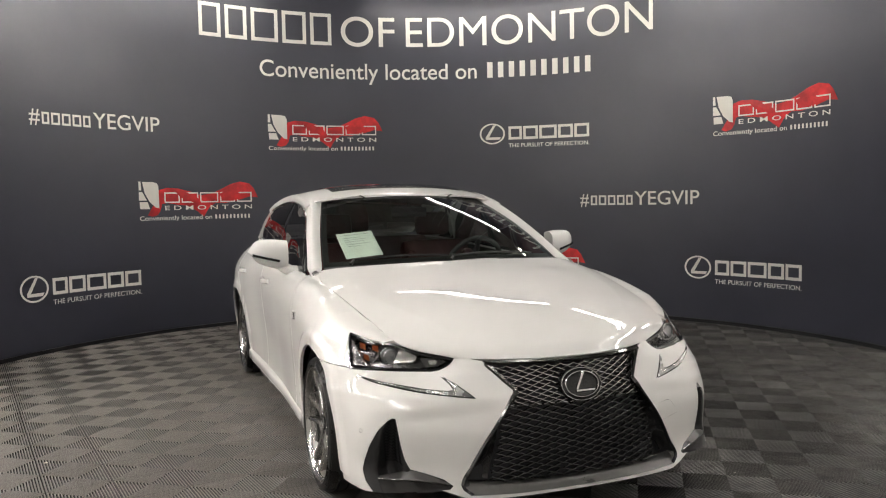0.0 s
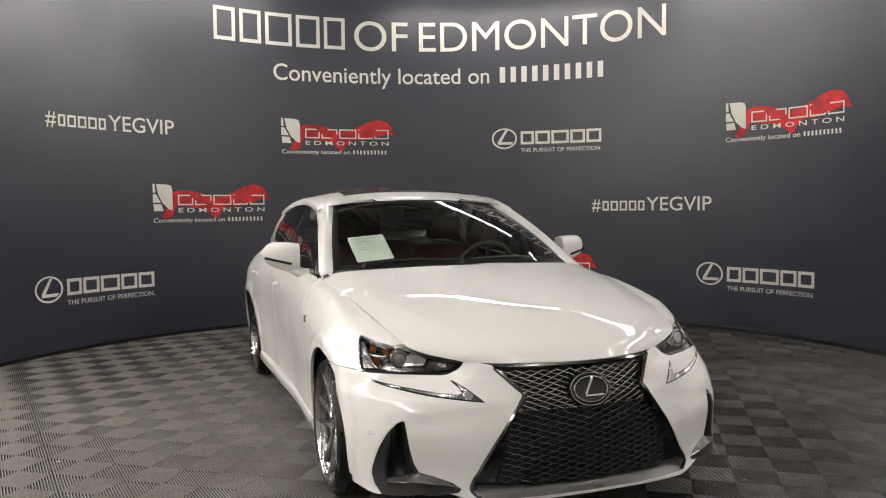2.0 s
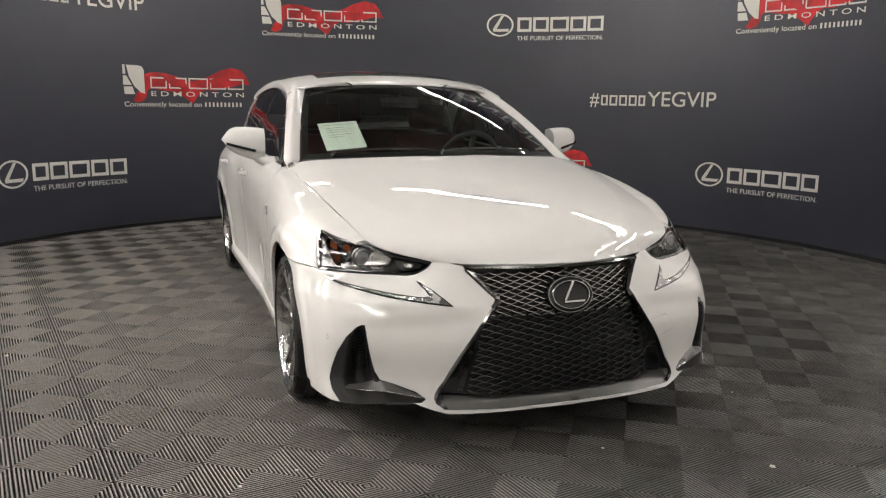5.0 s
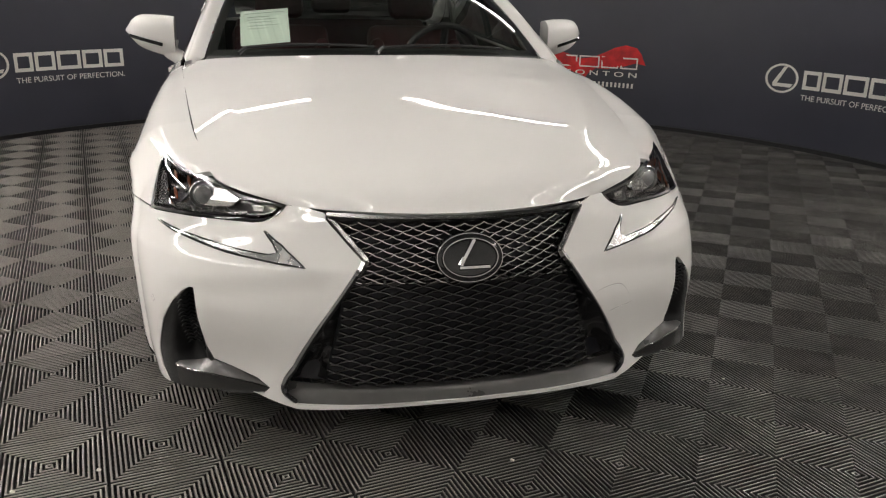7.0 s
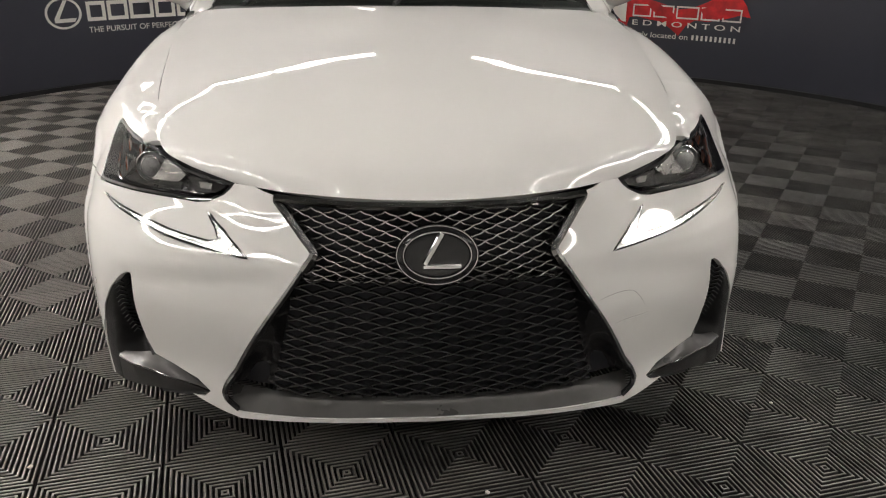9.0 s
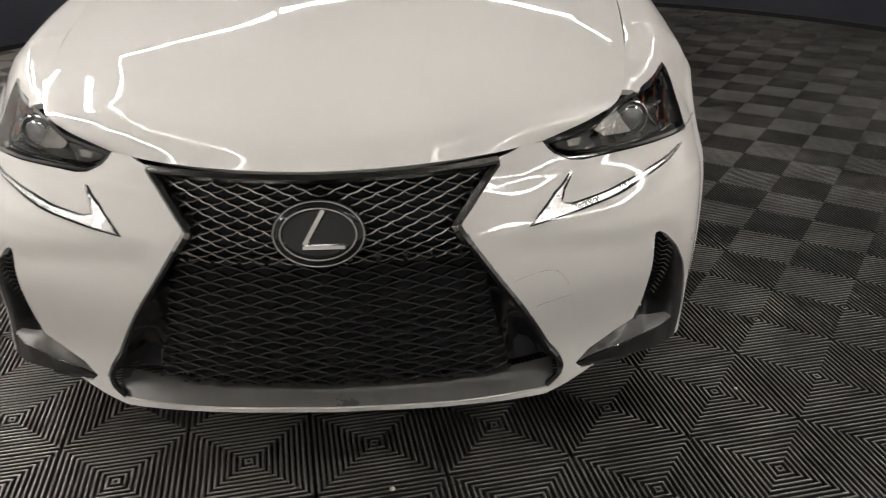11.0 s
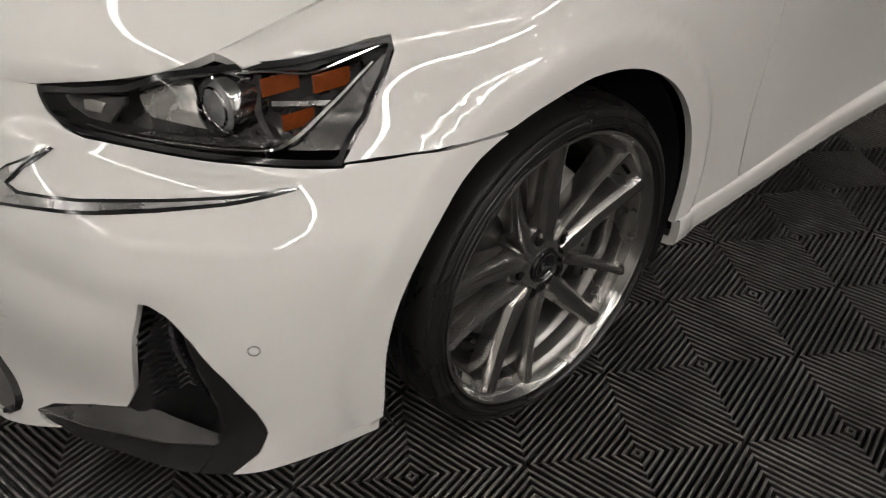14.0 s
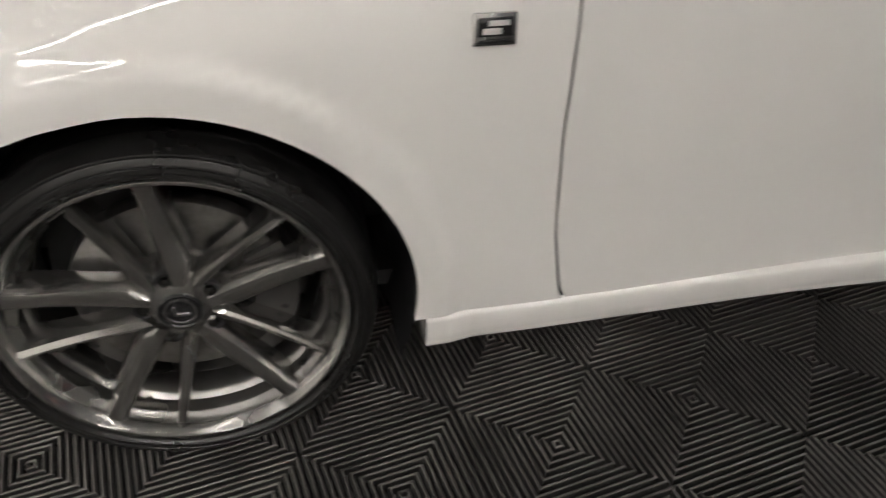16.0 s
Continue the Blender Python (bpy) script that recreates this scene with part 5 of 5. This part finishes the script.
    bm = bmesh.new()
    grid(bm, [[put((r * math.cos(k * math.tau / 20), r * math.sin(k * math.tau / 20), 0.0008)) for k in range(20)] for r in (0.0086, 0.0074)], closed=True)
    part("sensor_gap", bm, BLACK_MATT, car)
    badge = new("fender_badge")
    badge.parent = car
    x = flank_z(0.47, 0.757)[0]
    for nm, mt, b, o in (("plate", SATIN_CHROME, (-0.028, 0.028, -0.021, 0.021), 0.0), ("field", BLACK_GLOSS, (-0.023, 0.023, -0.0085, 0.016), 0.0022), ("stripe", BADGE_SILVER, (-0.017, 0.008, -0.0055, 0.0025), 0.0034), ("stripe", BADGE_SILVER, (-0.009, 0.018, 0.0055, 0.0125), 0.0034), ("lettering", BLACK_GLOSS, (-0.022, 0.022, -0.0175, -0.013), 0.0022)):
        bm = bmesh.new()
        lean = Matrix.Translation((sd * (x + 0.003), 0.47, 0.757)) @ Matrix.Rotation(radians(-sd * 3), 4, "Y")
        xs = sorted((sd * o, sd * (o + 0.002)))
        box(bm, xs[0] - (0.004 if nm == "plate" and sd > 0 else 0), xs[1] + (0.004 if nm == "plate" and sd < 0 else 0), b[0], b[1], b[2], b[3], lean, 0.0006)
        part(nm, bm, mt, badge)
    # door mirror
    mirror = new("door_mirror")
    mirror.parent = car
    bm = bmesh.new()
    rows = []
    for k in range(15):
        f = k / 14
        x = 0.855 + 0.212 * f
        r = (1 - (2 * f - 0.9) ** 4 * 0.8) if f > 0.45 else 1 - 0.12 * (1 - f / 0.45) ** 2
        r = max(0.03, r) * (1 if f < 0.97 else 0.55)
        h0, h1 = 0.066 * r, 0.122 * r * (1 - 0.58 * f)
        dd = 0.085 * r * (1 - 0.2 * f)
        zc = 1.055
        yc = 1.03 + 0.05 * f
        row = []
        for j in range(20):
            a = j * math.tau / 20
            cy, cz = math.cos(a), math.sin(a)
            yy = -abs(cy) ** 0.8 * dd if cy < 0 else min(cy * dd, 0.045)
            row.append((sd * x, yc + yy, zc + (h0 + 0.006 if cz > 0 else h1) * (abs(cz) ** 0.8) * (1 if cz > 0 else -1)))
        rows.append(row)
    vv = grid(bm, rows, closed=True, flip=sd > 0)
    bm.faces.new(vv[0]), bm.faces.new(vv[-1])
    bmesh.ops.recalc_face_normals(bm, faces=bm.faces[:])
    part("cap", bm, WHITE_PAINT, mirror, "white painted mirror housing")
    bm = bmesh.new()
    run = [(sd * (0.905 + 0.142 * f), 1.036 + 0.05 * f - 0.083 * (1 - 0.32 * f ** 3), 1.004 + 0.034 * f) for f in np.linspace(0, 1, 14)]
    ribbon(bm, run, 0.015, 0.006, [(0, -1, -0.15)] * 14)
    part("indicator", bm, BLACK_GLOSS, mirror, "black strip with the indicator lamp")
    bm = bmesh.new()
    tube(bm, [(sd * 0.79, 0.96, 0.935), (sd * 0.84, 0.99, 0.945), (sd * 0.875, 1.02, 0.965), (sd * 0.89, 1.03, 1.0)], [0.040, 0.032, 0.034, 0.050], 12)
    part("foot", bm, WHITE_PAINT, mirror)

# ---- wheels ----
def make_wheel():
    """A wheel at the origin, its outer face towards +x."""
    w = new("wheel")
    tagged(w, "low tyre on a dark grey alloy wheel with five split spokes")
    R = 0.311
    bm = bmesh.new()
    spin(bm, [(0.244, -0.20), (0.262, -0.216), (0.288, -0.216), (0.304, -0.198), (R, -0.172), (R, -0.046), (0.3085, -0.028), (0.3045, -0.014), (0.3000, -0.006), (0.2975, -0.0055), (0.2965, -0.0015), (0.2890, 0.0030),
              (0.2850, 0.0032), (0.2838, 0.0018), (0.2825, 0.0034), (0.2765, 0.0040), (0.2750, 0.0072), (0.2715, 0.0072), (0.2695, 0.0028), (0.2660, 0.0008), (0.2645, -0.0040), (0.2645, -0.016)], (0, 0, 0), n=120)
    part("tyre", bm, RUBBER, w)
    for k in range(3):
        bm = bmesh.new()
        x = -0.145 + 0.045 * k
        spin(bm, [(R + 0.0004, x), (R + 0.0004, x + 0.008)], (0, 0, 0), n=72)
        part("tread_groove", bm, DARK_VOID, w)
    bm = bmesh.new()
    spin(bm, [(0.2460, -0.019), (0.2435, -0.028), (0.2365, -0.034), (0.2345, -0.038), (0.2335, -0.062), (0.2270, -0.068), (0.2225, -0.074), (0.2215, -0.118), (0.2290, -0.128), (0.2310, -0.20), (0.250, -0.205)], (0, 0, 0), n=120)
    part("rim", bm, BARREL, w, "dark grey stepped rim well")
    bm = bmesh.new()
    spin(bm, [(0.2638, -0.014), (0.2636, -0.004), (0.2615, 0.0010), (0.2585, 0.0018), (0.2560, 0.0010), (0.2540, -0.0030), (0.2500, -0.0075), (0.2458, -0.0195)], (0, 0, 0), n=120)
    part("rim_lip", bm, RIM, w, "bright-edged outer lip of the rim")
    for k in range(5):
        base = radians(-4 + 72 * k)
        mid = Vector((0, math.cos(base), math.sin(base)))
        across = Vector((0, -math.sin(base), math.cos(base)))
        bm = bmesh.new()
        for sg in (1, -1):
            rows = []
            for j in range(19):
                f = j / 18
                # the arm's middle line in the fork's own axes: out along the fork, and away from its axis
                out = 0.050 + (0.2265 - 0.050) * f
                off = 0.0060 + (0.0985 - 0.0060) * f
                slope = 0.0925 / 0.1765
                tan = (across - mid * slope).normalized()
                cx = -0.035 - 0.006 * math.sin(math.pi * f) + 0.022 * f
                wd = 0.0255 - 0.0080 * f + 0.003 * smooth(0.88, 1.0, f)
                win = min(wd, off * 1.04)
                cut = 1 - win / wd
                ridge = -0.20 * wd
                lo_in = cx - 0.011 * (1 - cut) - 0.006 * cut
                pos = mid * out + across * off * sg
                # from the fork's inner side over the ridge to the outer side
                prof = [(-win, -0.072), (-win, lo_in - 0.004), (-win * 0.95, lo_in), (-win * (0.66 + 0.2 * cut), cx - 0.0008 - 0.004 * cut), (ridge * (1 - cut), cx + 0.0022),
                        (wd * 0.62, cx - 0.0005), (wd * 0.90, cx - 0.0090), (wd, cx - 0.0130), (wd, -0.072)]
                rows.append([pos + tan * sg * p + Vector((o, 0, 0)) for p, o in prof])
            vv = grid(bm, rows, flip=sg > 0)
            bm.faces.new(vv[-1])
        bmesh.ops.recalc_face_normals(bm, faces=bm.faces[:])
        part("spoke", bm, RIM, w)
        la = radians(32 + 72 * k)
        bm = bmesh.new()
        m = Matrix.Translation((0, 0.057 * math.cos(la), 0.057 * math.sin(la)))
        # a dark disc on the hub paints the shade of a recess round each nut
        spin(bm, [(0.0170, -0.048), (0.0162, -0.0395), (0.0145, -0.0400), (0.0138, -0.0425), (0.0005, -0.0425)], m.translation, n=20)
        part("nut_shade_disc", bm, DARK_VOID, w)
        bm = bmesh.new()
        spin(bm, [(0.0100, -0.060), (0.0100, -0.0405), (0.0088, -0.0365), (0.0045, -0.0355), (0.0005, -0.0355)], m.translation, n=6)
        part("wheel_nut", bm, DARK_CHROME, w)
    bm = bmesh.new()
    spin(bm, [(0.086, -0.085), (0.078, -0.062), (0.070, -0.047), (0.058, -0.0425), (0.046, -0.0395), (0.036, -0.036), (0.0005, -0.036)], (0, 0, 0), n=60)
    part("hub", bm, RIM, w)
    bm = bmesh.new()
    spin(bm, [(0.0345, -0.046), (0.0345, -0.0330), (0.0320, -0.0305), (0.030, -0.033), (0.012, -0.032), (0.0005, -0.0318)], (0, 0, 0), n=40)
    part("centre_cap", bm, BLACK_GLOSS, w, "black centre cap")
    bm = bmesh.new()
    spin(bm, [(0.0255, -0.033), (0.0250, -0.0305), (0.0225, -0.0305), (0.0220, -0.033)], (0, 0, 0), n=40)
    box(bm, -0.033, -0.0302, -0.011, 0.013, -0.008, -0.004)
    box(bm, -0.033, -0.0302, -0.011, -0.006, -0.008, 0.012)
    part("cap_mark", bm, CHROME, w)
    bm = bmesh.new()
    spin(bm, [(0.07, -0.095), (0.075, -0.088), (0.168, -0.088), (0.170, -0.092), (0.170, -0.118), (0.168, -0.12)], (0, 0, 0), n=64)
    part("brake_disc", bm, STEEL, w, "steel brake disc")
    bm = bmesh.new()
    rows = []
    for o in (-0.135, -0.074):
        rows.append([Vector((o, r * math.cos(a), r * math.sin(a))) for r, a in [(0.185, radians(t)) for t in range(-28, 29, 7)] + [(0.115, radians(t)) for t in range(28, -29, -7)]])
    vv = grid(bm, rows, closed=True)
    bm.faces.new(vv[0][::-1]), bm.faces.new(vv[1])
    part("brake_caliper", bm, GREY_TRIM, w, "grey brake caliper")
    bm = bmesh.new()
    spin(bm, [(0.05, -0.17), (0.213, -0.17), (0.213, -0.172)], (0, 0, 0), n=40)
    part("dust_shield", bm, DARK_VOID, w)
    bm = bmesh.new()
    tube(bm, [(-0.040, 0.236 * math.cos(0.56), 0.236 * math.sin(0.56)), (-0.020, 0.226 * math.cos(0.56), 0.226 * math.sin(0.56))], 0.004, 8)
    part("valve", bm, DARK_CHROME, w)
    return w


wheel = make_wheel()
WX = 0.914
for sd, y in ((1, 0.0), (1, 2.80), (-1, 0.0), (-1, 2.80)):
    m = pose(sd * WX, y, 0.311, 0, 0, 0 if sd > 0 else 180)
    if sd > 0 and y == 0.0:
        wheel.matrix_basis = m
        wheel.parent = car
    else:
        c = copy_thing(wheel, m)
        c.parent = car

# ---- cabin ----
bm = bmesh.new()
rows = []
for y, z in ((0.55, 0.93), (0.75, 0.955), (0.95, 0.945), (1.05, 0.90), (1.08, 0.80), (1.05, 0.60)):
    rows.append([(x, y + 0.10 * (x / 0.7) ** 2, z - 0.02 * (x / 0.7) ** 2 + (0.02 if x > 0.15 and 0.7 < y < 1.0 else 0)) for x in np.linspace(-0.70, 0.70, 21)])
grid(bm, rows)
part("dashboard", bm, DASH, car, "black dashboard")
bm = bmesh.new()
box(bm, -0.72, 0.72, 0.9, 3.0, 0.24, 0.30)
for sd in (1, -1):
    grid(bm, [[(sd * 0.77, y, z) for z in (0.3, 0.6, 0.93)] for y in (0.7, 1.6, 2.6)])
box(bm, -0.11, 0.11, 1.0, 2.1, 0.3, 0.62, bevel=0.02)
grid(bm, [[(x, 3.02, z) for z in (0.3, 0.7, 1.02)] for x in (-0.7, 0, 0.7)])
grid(bm, [[roof(s, y)[:2] + (roof(s, y)[2] - 0.035,) for s in np.linspace(-0.95, 0.95, 9)] for y in np.linspace(1.45, 2.45, 6)])
part("cabin_lining", bm, DASH, car, "black cabin lining")


def cushion(bm, m, w, d, h, r=0.04):
    box(bm, -w / 2, w / 2, -d / 2, d / 2, 0, h, m, r)


def seat(name, x, y, wide=0.52):
    s = new(name)
    s.parent = car
    tagged(s, "red leather seat")
    bm = bmesh.new()
    cushion(bm, pose(x, y, 0.42, 6), wide, 0.52, 0.14)
    part("seat_cushion", bm, RED_LEATHER, s)
    bm = bmesh.new()
    cushion(bm, pose(x, y + 0.27, 0.50, -20), wide, 0.13, 0.58, 0.05)
    part("backrest", bm, RED_LEATHER, s)
    for sg in (1, -1):
        bm = bmesh.new()
        cushion(bm, pose(x + sg * wide * 0.42, y + 0.23, 0.56, -20), 0.08, 0.14, 0.44, 0.035)
        part("bolster", bm, RED_LEATHER, s)
    bm = bmesh.new()
    cushion(bm, pose(x, y + 0.475, 1.085, -12), 0.26, 0.10, 0.17, 0.04)
    part("headrest", bm, RED_LEATHER, s)
    return s


for x in (-0.37, 0.37):
    seat("front_seat", x, 1.42)
seat("rear_seat", 0.0, 2.30, 1.25)
bm = bmesh.new()
ctr, tilt = Vector((0.37, 1.12, 0.93)), Matrix.Rotation(radians(-64), 3, "X")
circle = [ctr + tilt @ Vector((0.18 * math.cos(a), 0.18 * math.sin(a), 0)) for a in np.linspace(0, math.tau, 41)]
tube(bm, circle, 0.016, 8)
for a in (0.0, math.pi, -math.pi / 2):
    tube(bm, [ctr, ctr + tilt @ Vector((0.175 * math.cos(a), 0.175 * math.sin(a), 0))], 0.018, 6)
tube(bm, [ctr + tilt @ Vector((0, 0, -0.01)), ctr + tilt @ Vector((0, 0, 0.03))], 0.065, 16)
part("steering_wheel", bm, DASH, car, "black steering wheel")
bm = bmesh.new()
box(bm, -0.12, 0.12, -0.012, 0.012, -0.032, 0.032, pose(0.0, 1.33, 1.262, 12), 0.010)
tube(bm, [(0, 1.33, 1.28), (0, 1.33, 1.325)], 0.012, 6)
part("cabin_mirror", bm, BLACK_GLOSS, car, "black rear-view mirror")

# ---- the sheet behind the windscreen ----
sheet_thing = thing("price_sheet", "pale green printed paper sheet propped behind the windscreen", "paper sheet")
SHEET = [(-0.87, 0.435), (-0.565, 0.455), (-0.535, 0.14), (-0.815, 0.11)]
def on_sheet(a, b):
    s = (SHEET[0][0] * (1 - a) + SHEET[1][0] * a) * (1 - b) + (SHEET[3][0] * (1 - a) + SHEET[2][0] * a) * b
    t = (SHEET[0][1] * (1 - a) + SHEET[1][1] * a) * (1 - b) + (SHEET[3][1] * (1 - a) + SHEET[2][1] * a) * b
    return Vector(screen(s, t)) + Vector((0, 0.010, -0.012))
bm = bmesh.new()
grid(bm, [[on_sheet(a, b) for a in np.linspace(0, 1, 9)] for b in np.linspace(0, 1, 9)])
part("sheet", bm, PAPER, sheet_thing)
bm = bmesh.new()
for b0, b1, a0, a1 in ((0.10, 0.115, 0.08, 0.92), (0.22, 0.235, 0.15, 0.60), (0.30, 0.312, 0.15, 0.75), (0.38, 0.392, 0.15, 0.66), (0.48, 0.492, 0.15, 0.80), (0.56, 0.572, 0.15, 0.55)):
    grid(bm, [[on_sheet(a, b) + Vector((0, -0.0012, 0.0015)) for a in np.linspace(a0, a1, 7)] for b in (b0, b1)])
part("print_bar", bm, INK, sheet_thing)

# ---- crumbs on the floor ----
for k, (x, y, size) in enumerate(((0.62, -1.25, 0.010), (-1.20, -0.80, 0.007), (0.12, -0.92, 0.006), (-1.0, -0.74, 0.007), (0.99, -0.59, 0.005), (-2.15, 0.95, 0.009))):
    crumb = thing("crumb", "small pale crumb lying on the ribbed floor tiles", "crumb", (x, y, 0.0), group="crumbs")
    bm = bmesh.new()
    bmesh.ops.create_icosphere(bm, subdivisions=2, radius=size)
    for v in bm.verts:
        v.co *= 1 + 0.35 * noise.noise(v.co * 160 + Vector((k * 3.1, 0, 0)))
        v.co.z = max(v.co.z * 0.5, -0.3 * size) + 0.3 * size
    part("body", bm, CRUMB, crumb)

# ---- ribbed floor tiles ----
TILE_P, TILE_A, TILE_U, TILE_V, RINGS = 0.293, radians(10.75), -0.2496, 0.4045, 11
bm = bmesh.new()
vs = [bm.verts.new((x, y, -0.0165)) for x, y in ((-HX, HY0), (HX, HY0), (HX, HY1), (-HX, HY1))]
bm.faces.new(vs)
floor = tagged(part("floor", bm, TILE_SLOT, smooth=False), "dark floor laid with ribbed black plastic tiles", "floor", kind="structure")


def tile_bars(add):
    """The concentric square ribs of one tile, as frames with sloped sides; add() takes the corners of a face."""
    half = TILE_P / 2 - 0.0008
    step = half / RINGS
    for k in range(RINGS):
        o = half - (k + 0.27) * step
        i = max(o - step * 0.46, 0.0016)
        loops = [(o, -0.0163), (o - 0.0004, -0.0012), (o - 0.0014, 0.0), (i + 0.0014, 0.0), (i + 0.0004, -0.0012), (i, -0.0163)]
        sq = [[(s * a, t * a, z) for s, t in ((-1, -1), (1, -1), (1, 1), (-1, 1))] for a, z in loops]
        for a, b in zip(sq, sq[1:]):
            for c in range(4):
                d = (c + 1) % 4
                add((a[c], a[d], b[d], b[c]))


def tile_place(i, j):
    c, s = math.cos(TILE_A), math.sin(TILE_A)
    u, v = (i + TILE_U) * TILE_P, (j + TILE_V) * TILE_P
    return c * u - s * v, s * u + c * v


bm = bmesh.new()
tile_bars(lambda q: bm.faces.new([bm.verts.new(p) for p in q]))
bmesh.ops.remove_doubles(bm, verts=bm.verts[:], dist=1e-6)
tile_mesh = bpy.data.meshes.new("tile")
bm.to_mesh(tile_mesh)
bm.free()
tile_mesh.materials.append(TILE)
near, rest = [], []
for i in range(-36, 37):
    for j in range(-36, 37):
        x, y = tile_place(i, j)
        r = math.hypot(x - WALL_X, y - WALL_Y)
        if not (-4.8 < x < 6.0 and -4.6 < y) or (y > 1.6 and r > WALL_R + 0.2):
            continue
        near.append((math.hypot(x - 0.9, (y + 0.4) * 0.8), x, y))
near.sort()
near, rest = near[:300], near[300:]
for _, x, y in near:
    ob = new("tile", tile_mesh)
    ob.parent = floor
    ob.location = (x, y, 0)
    ob.rotation_euler = (0, 0, TILE_A)
verts, faces = [], []
quads = []
tile_bars(quads.append)
quads = np.array(quads)
c, s = math.cos(TILE_A), math.sin(TILE_A)
turned = quads.copy()
turned[..., 0], turned[..., 1] = c * quads[..., 0] - s * quads[..., 1], s * quads[..., 0] + c * quads[..., 1]
allv = np.concatenate([(turned + np.array((x, y, 0))).reshape(-1, 3) for _, x, y in rest])
me = bpy.data.meshes.new("outer_tiles")
me.from_pydata(allv.tolist(), [], np.arange(len(allv)).reshape(-1, 4).tolist())
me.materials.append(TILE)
ob = new("outer_tiles", me)
ob.parent = floor
tagged(ob, kind="stuff")

# dried dirt trodden into the grooves beside the car
bm = bmesh.new()
cell = 0.02
made = {}
for i in range(92):
    for j in range(121):
        x, y = 1.06 + i * cell, 0.66 + j * cell
        n = noise.fractal(Vector((x * 2.3, y * 2.3, 4.7)), 0.9, 2.1, 5)
        if min((x - 1.04) * 1.6, (2.90 - x) * 0.9, (y - 0.66) * 1.2, (3.08 - y) * 0.9, 0.62) + n * 0.75 < 0.30:
            continue
        corner = []
        for a, b in ((0, 0), (1, 0), (1, 1), (0, 1)):
            at = (i + a, j + b)
            if at not in made:
                q = Vector((1.06 + at[0] * cell, 0.66 + at[1] * cell, 0))
                made[at] = bm.verts.new((q.x, q.y, -0.0040 + 0.0026 * noise.noise(q * 14)))
            corner.append(made[at])
        bm.faces.new(corner)
tagged(part("groove_dirt", bm, DIRT, floor), "grey dirt trodden into the grooves", kind="stuff")
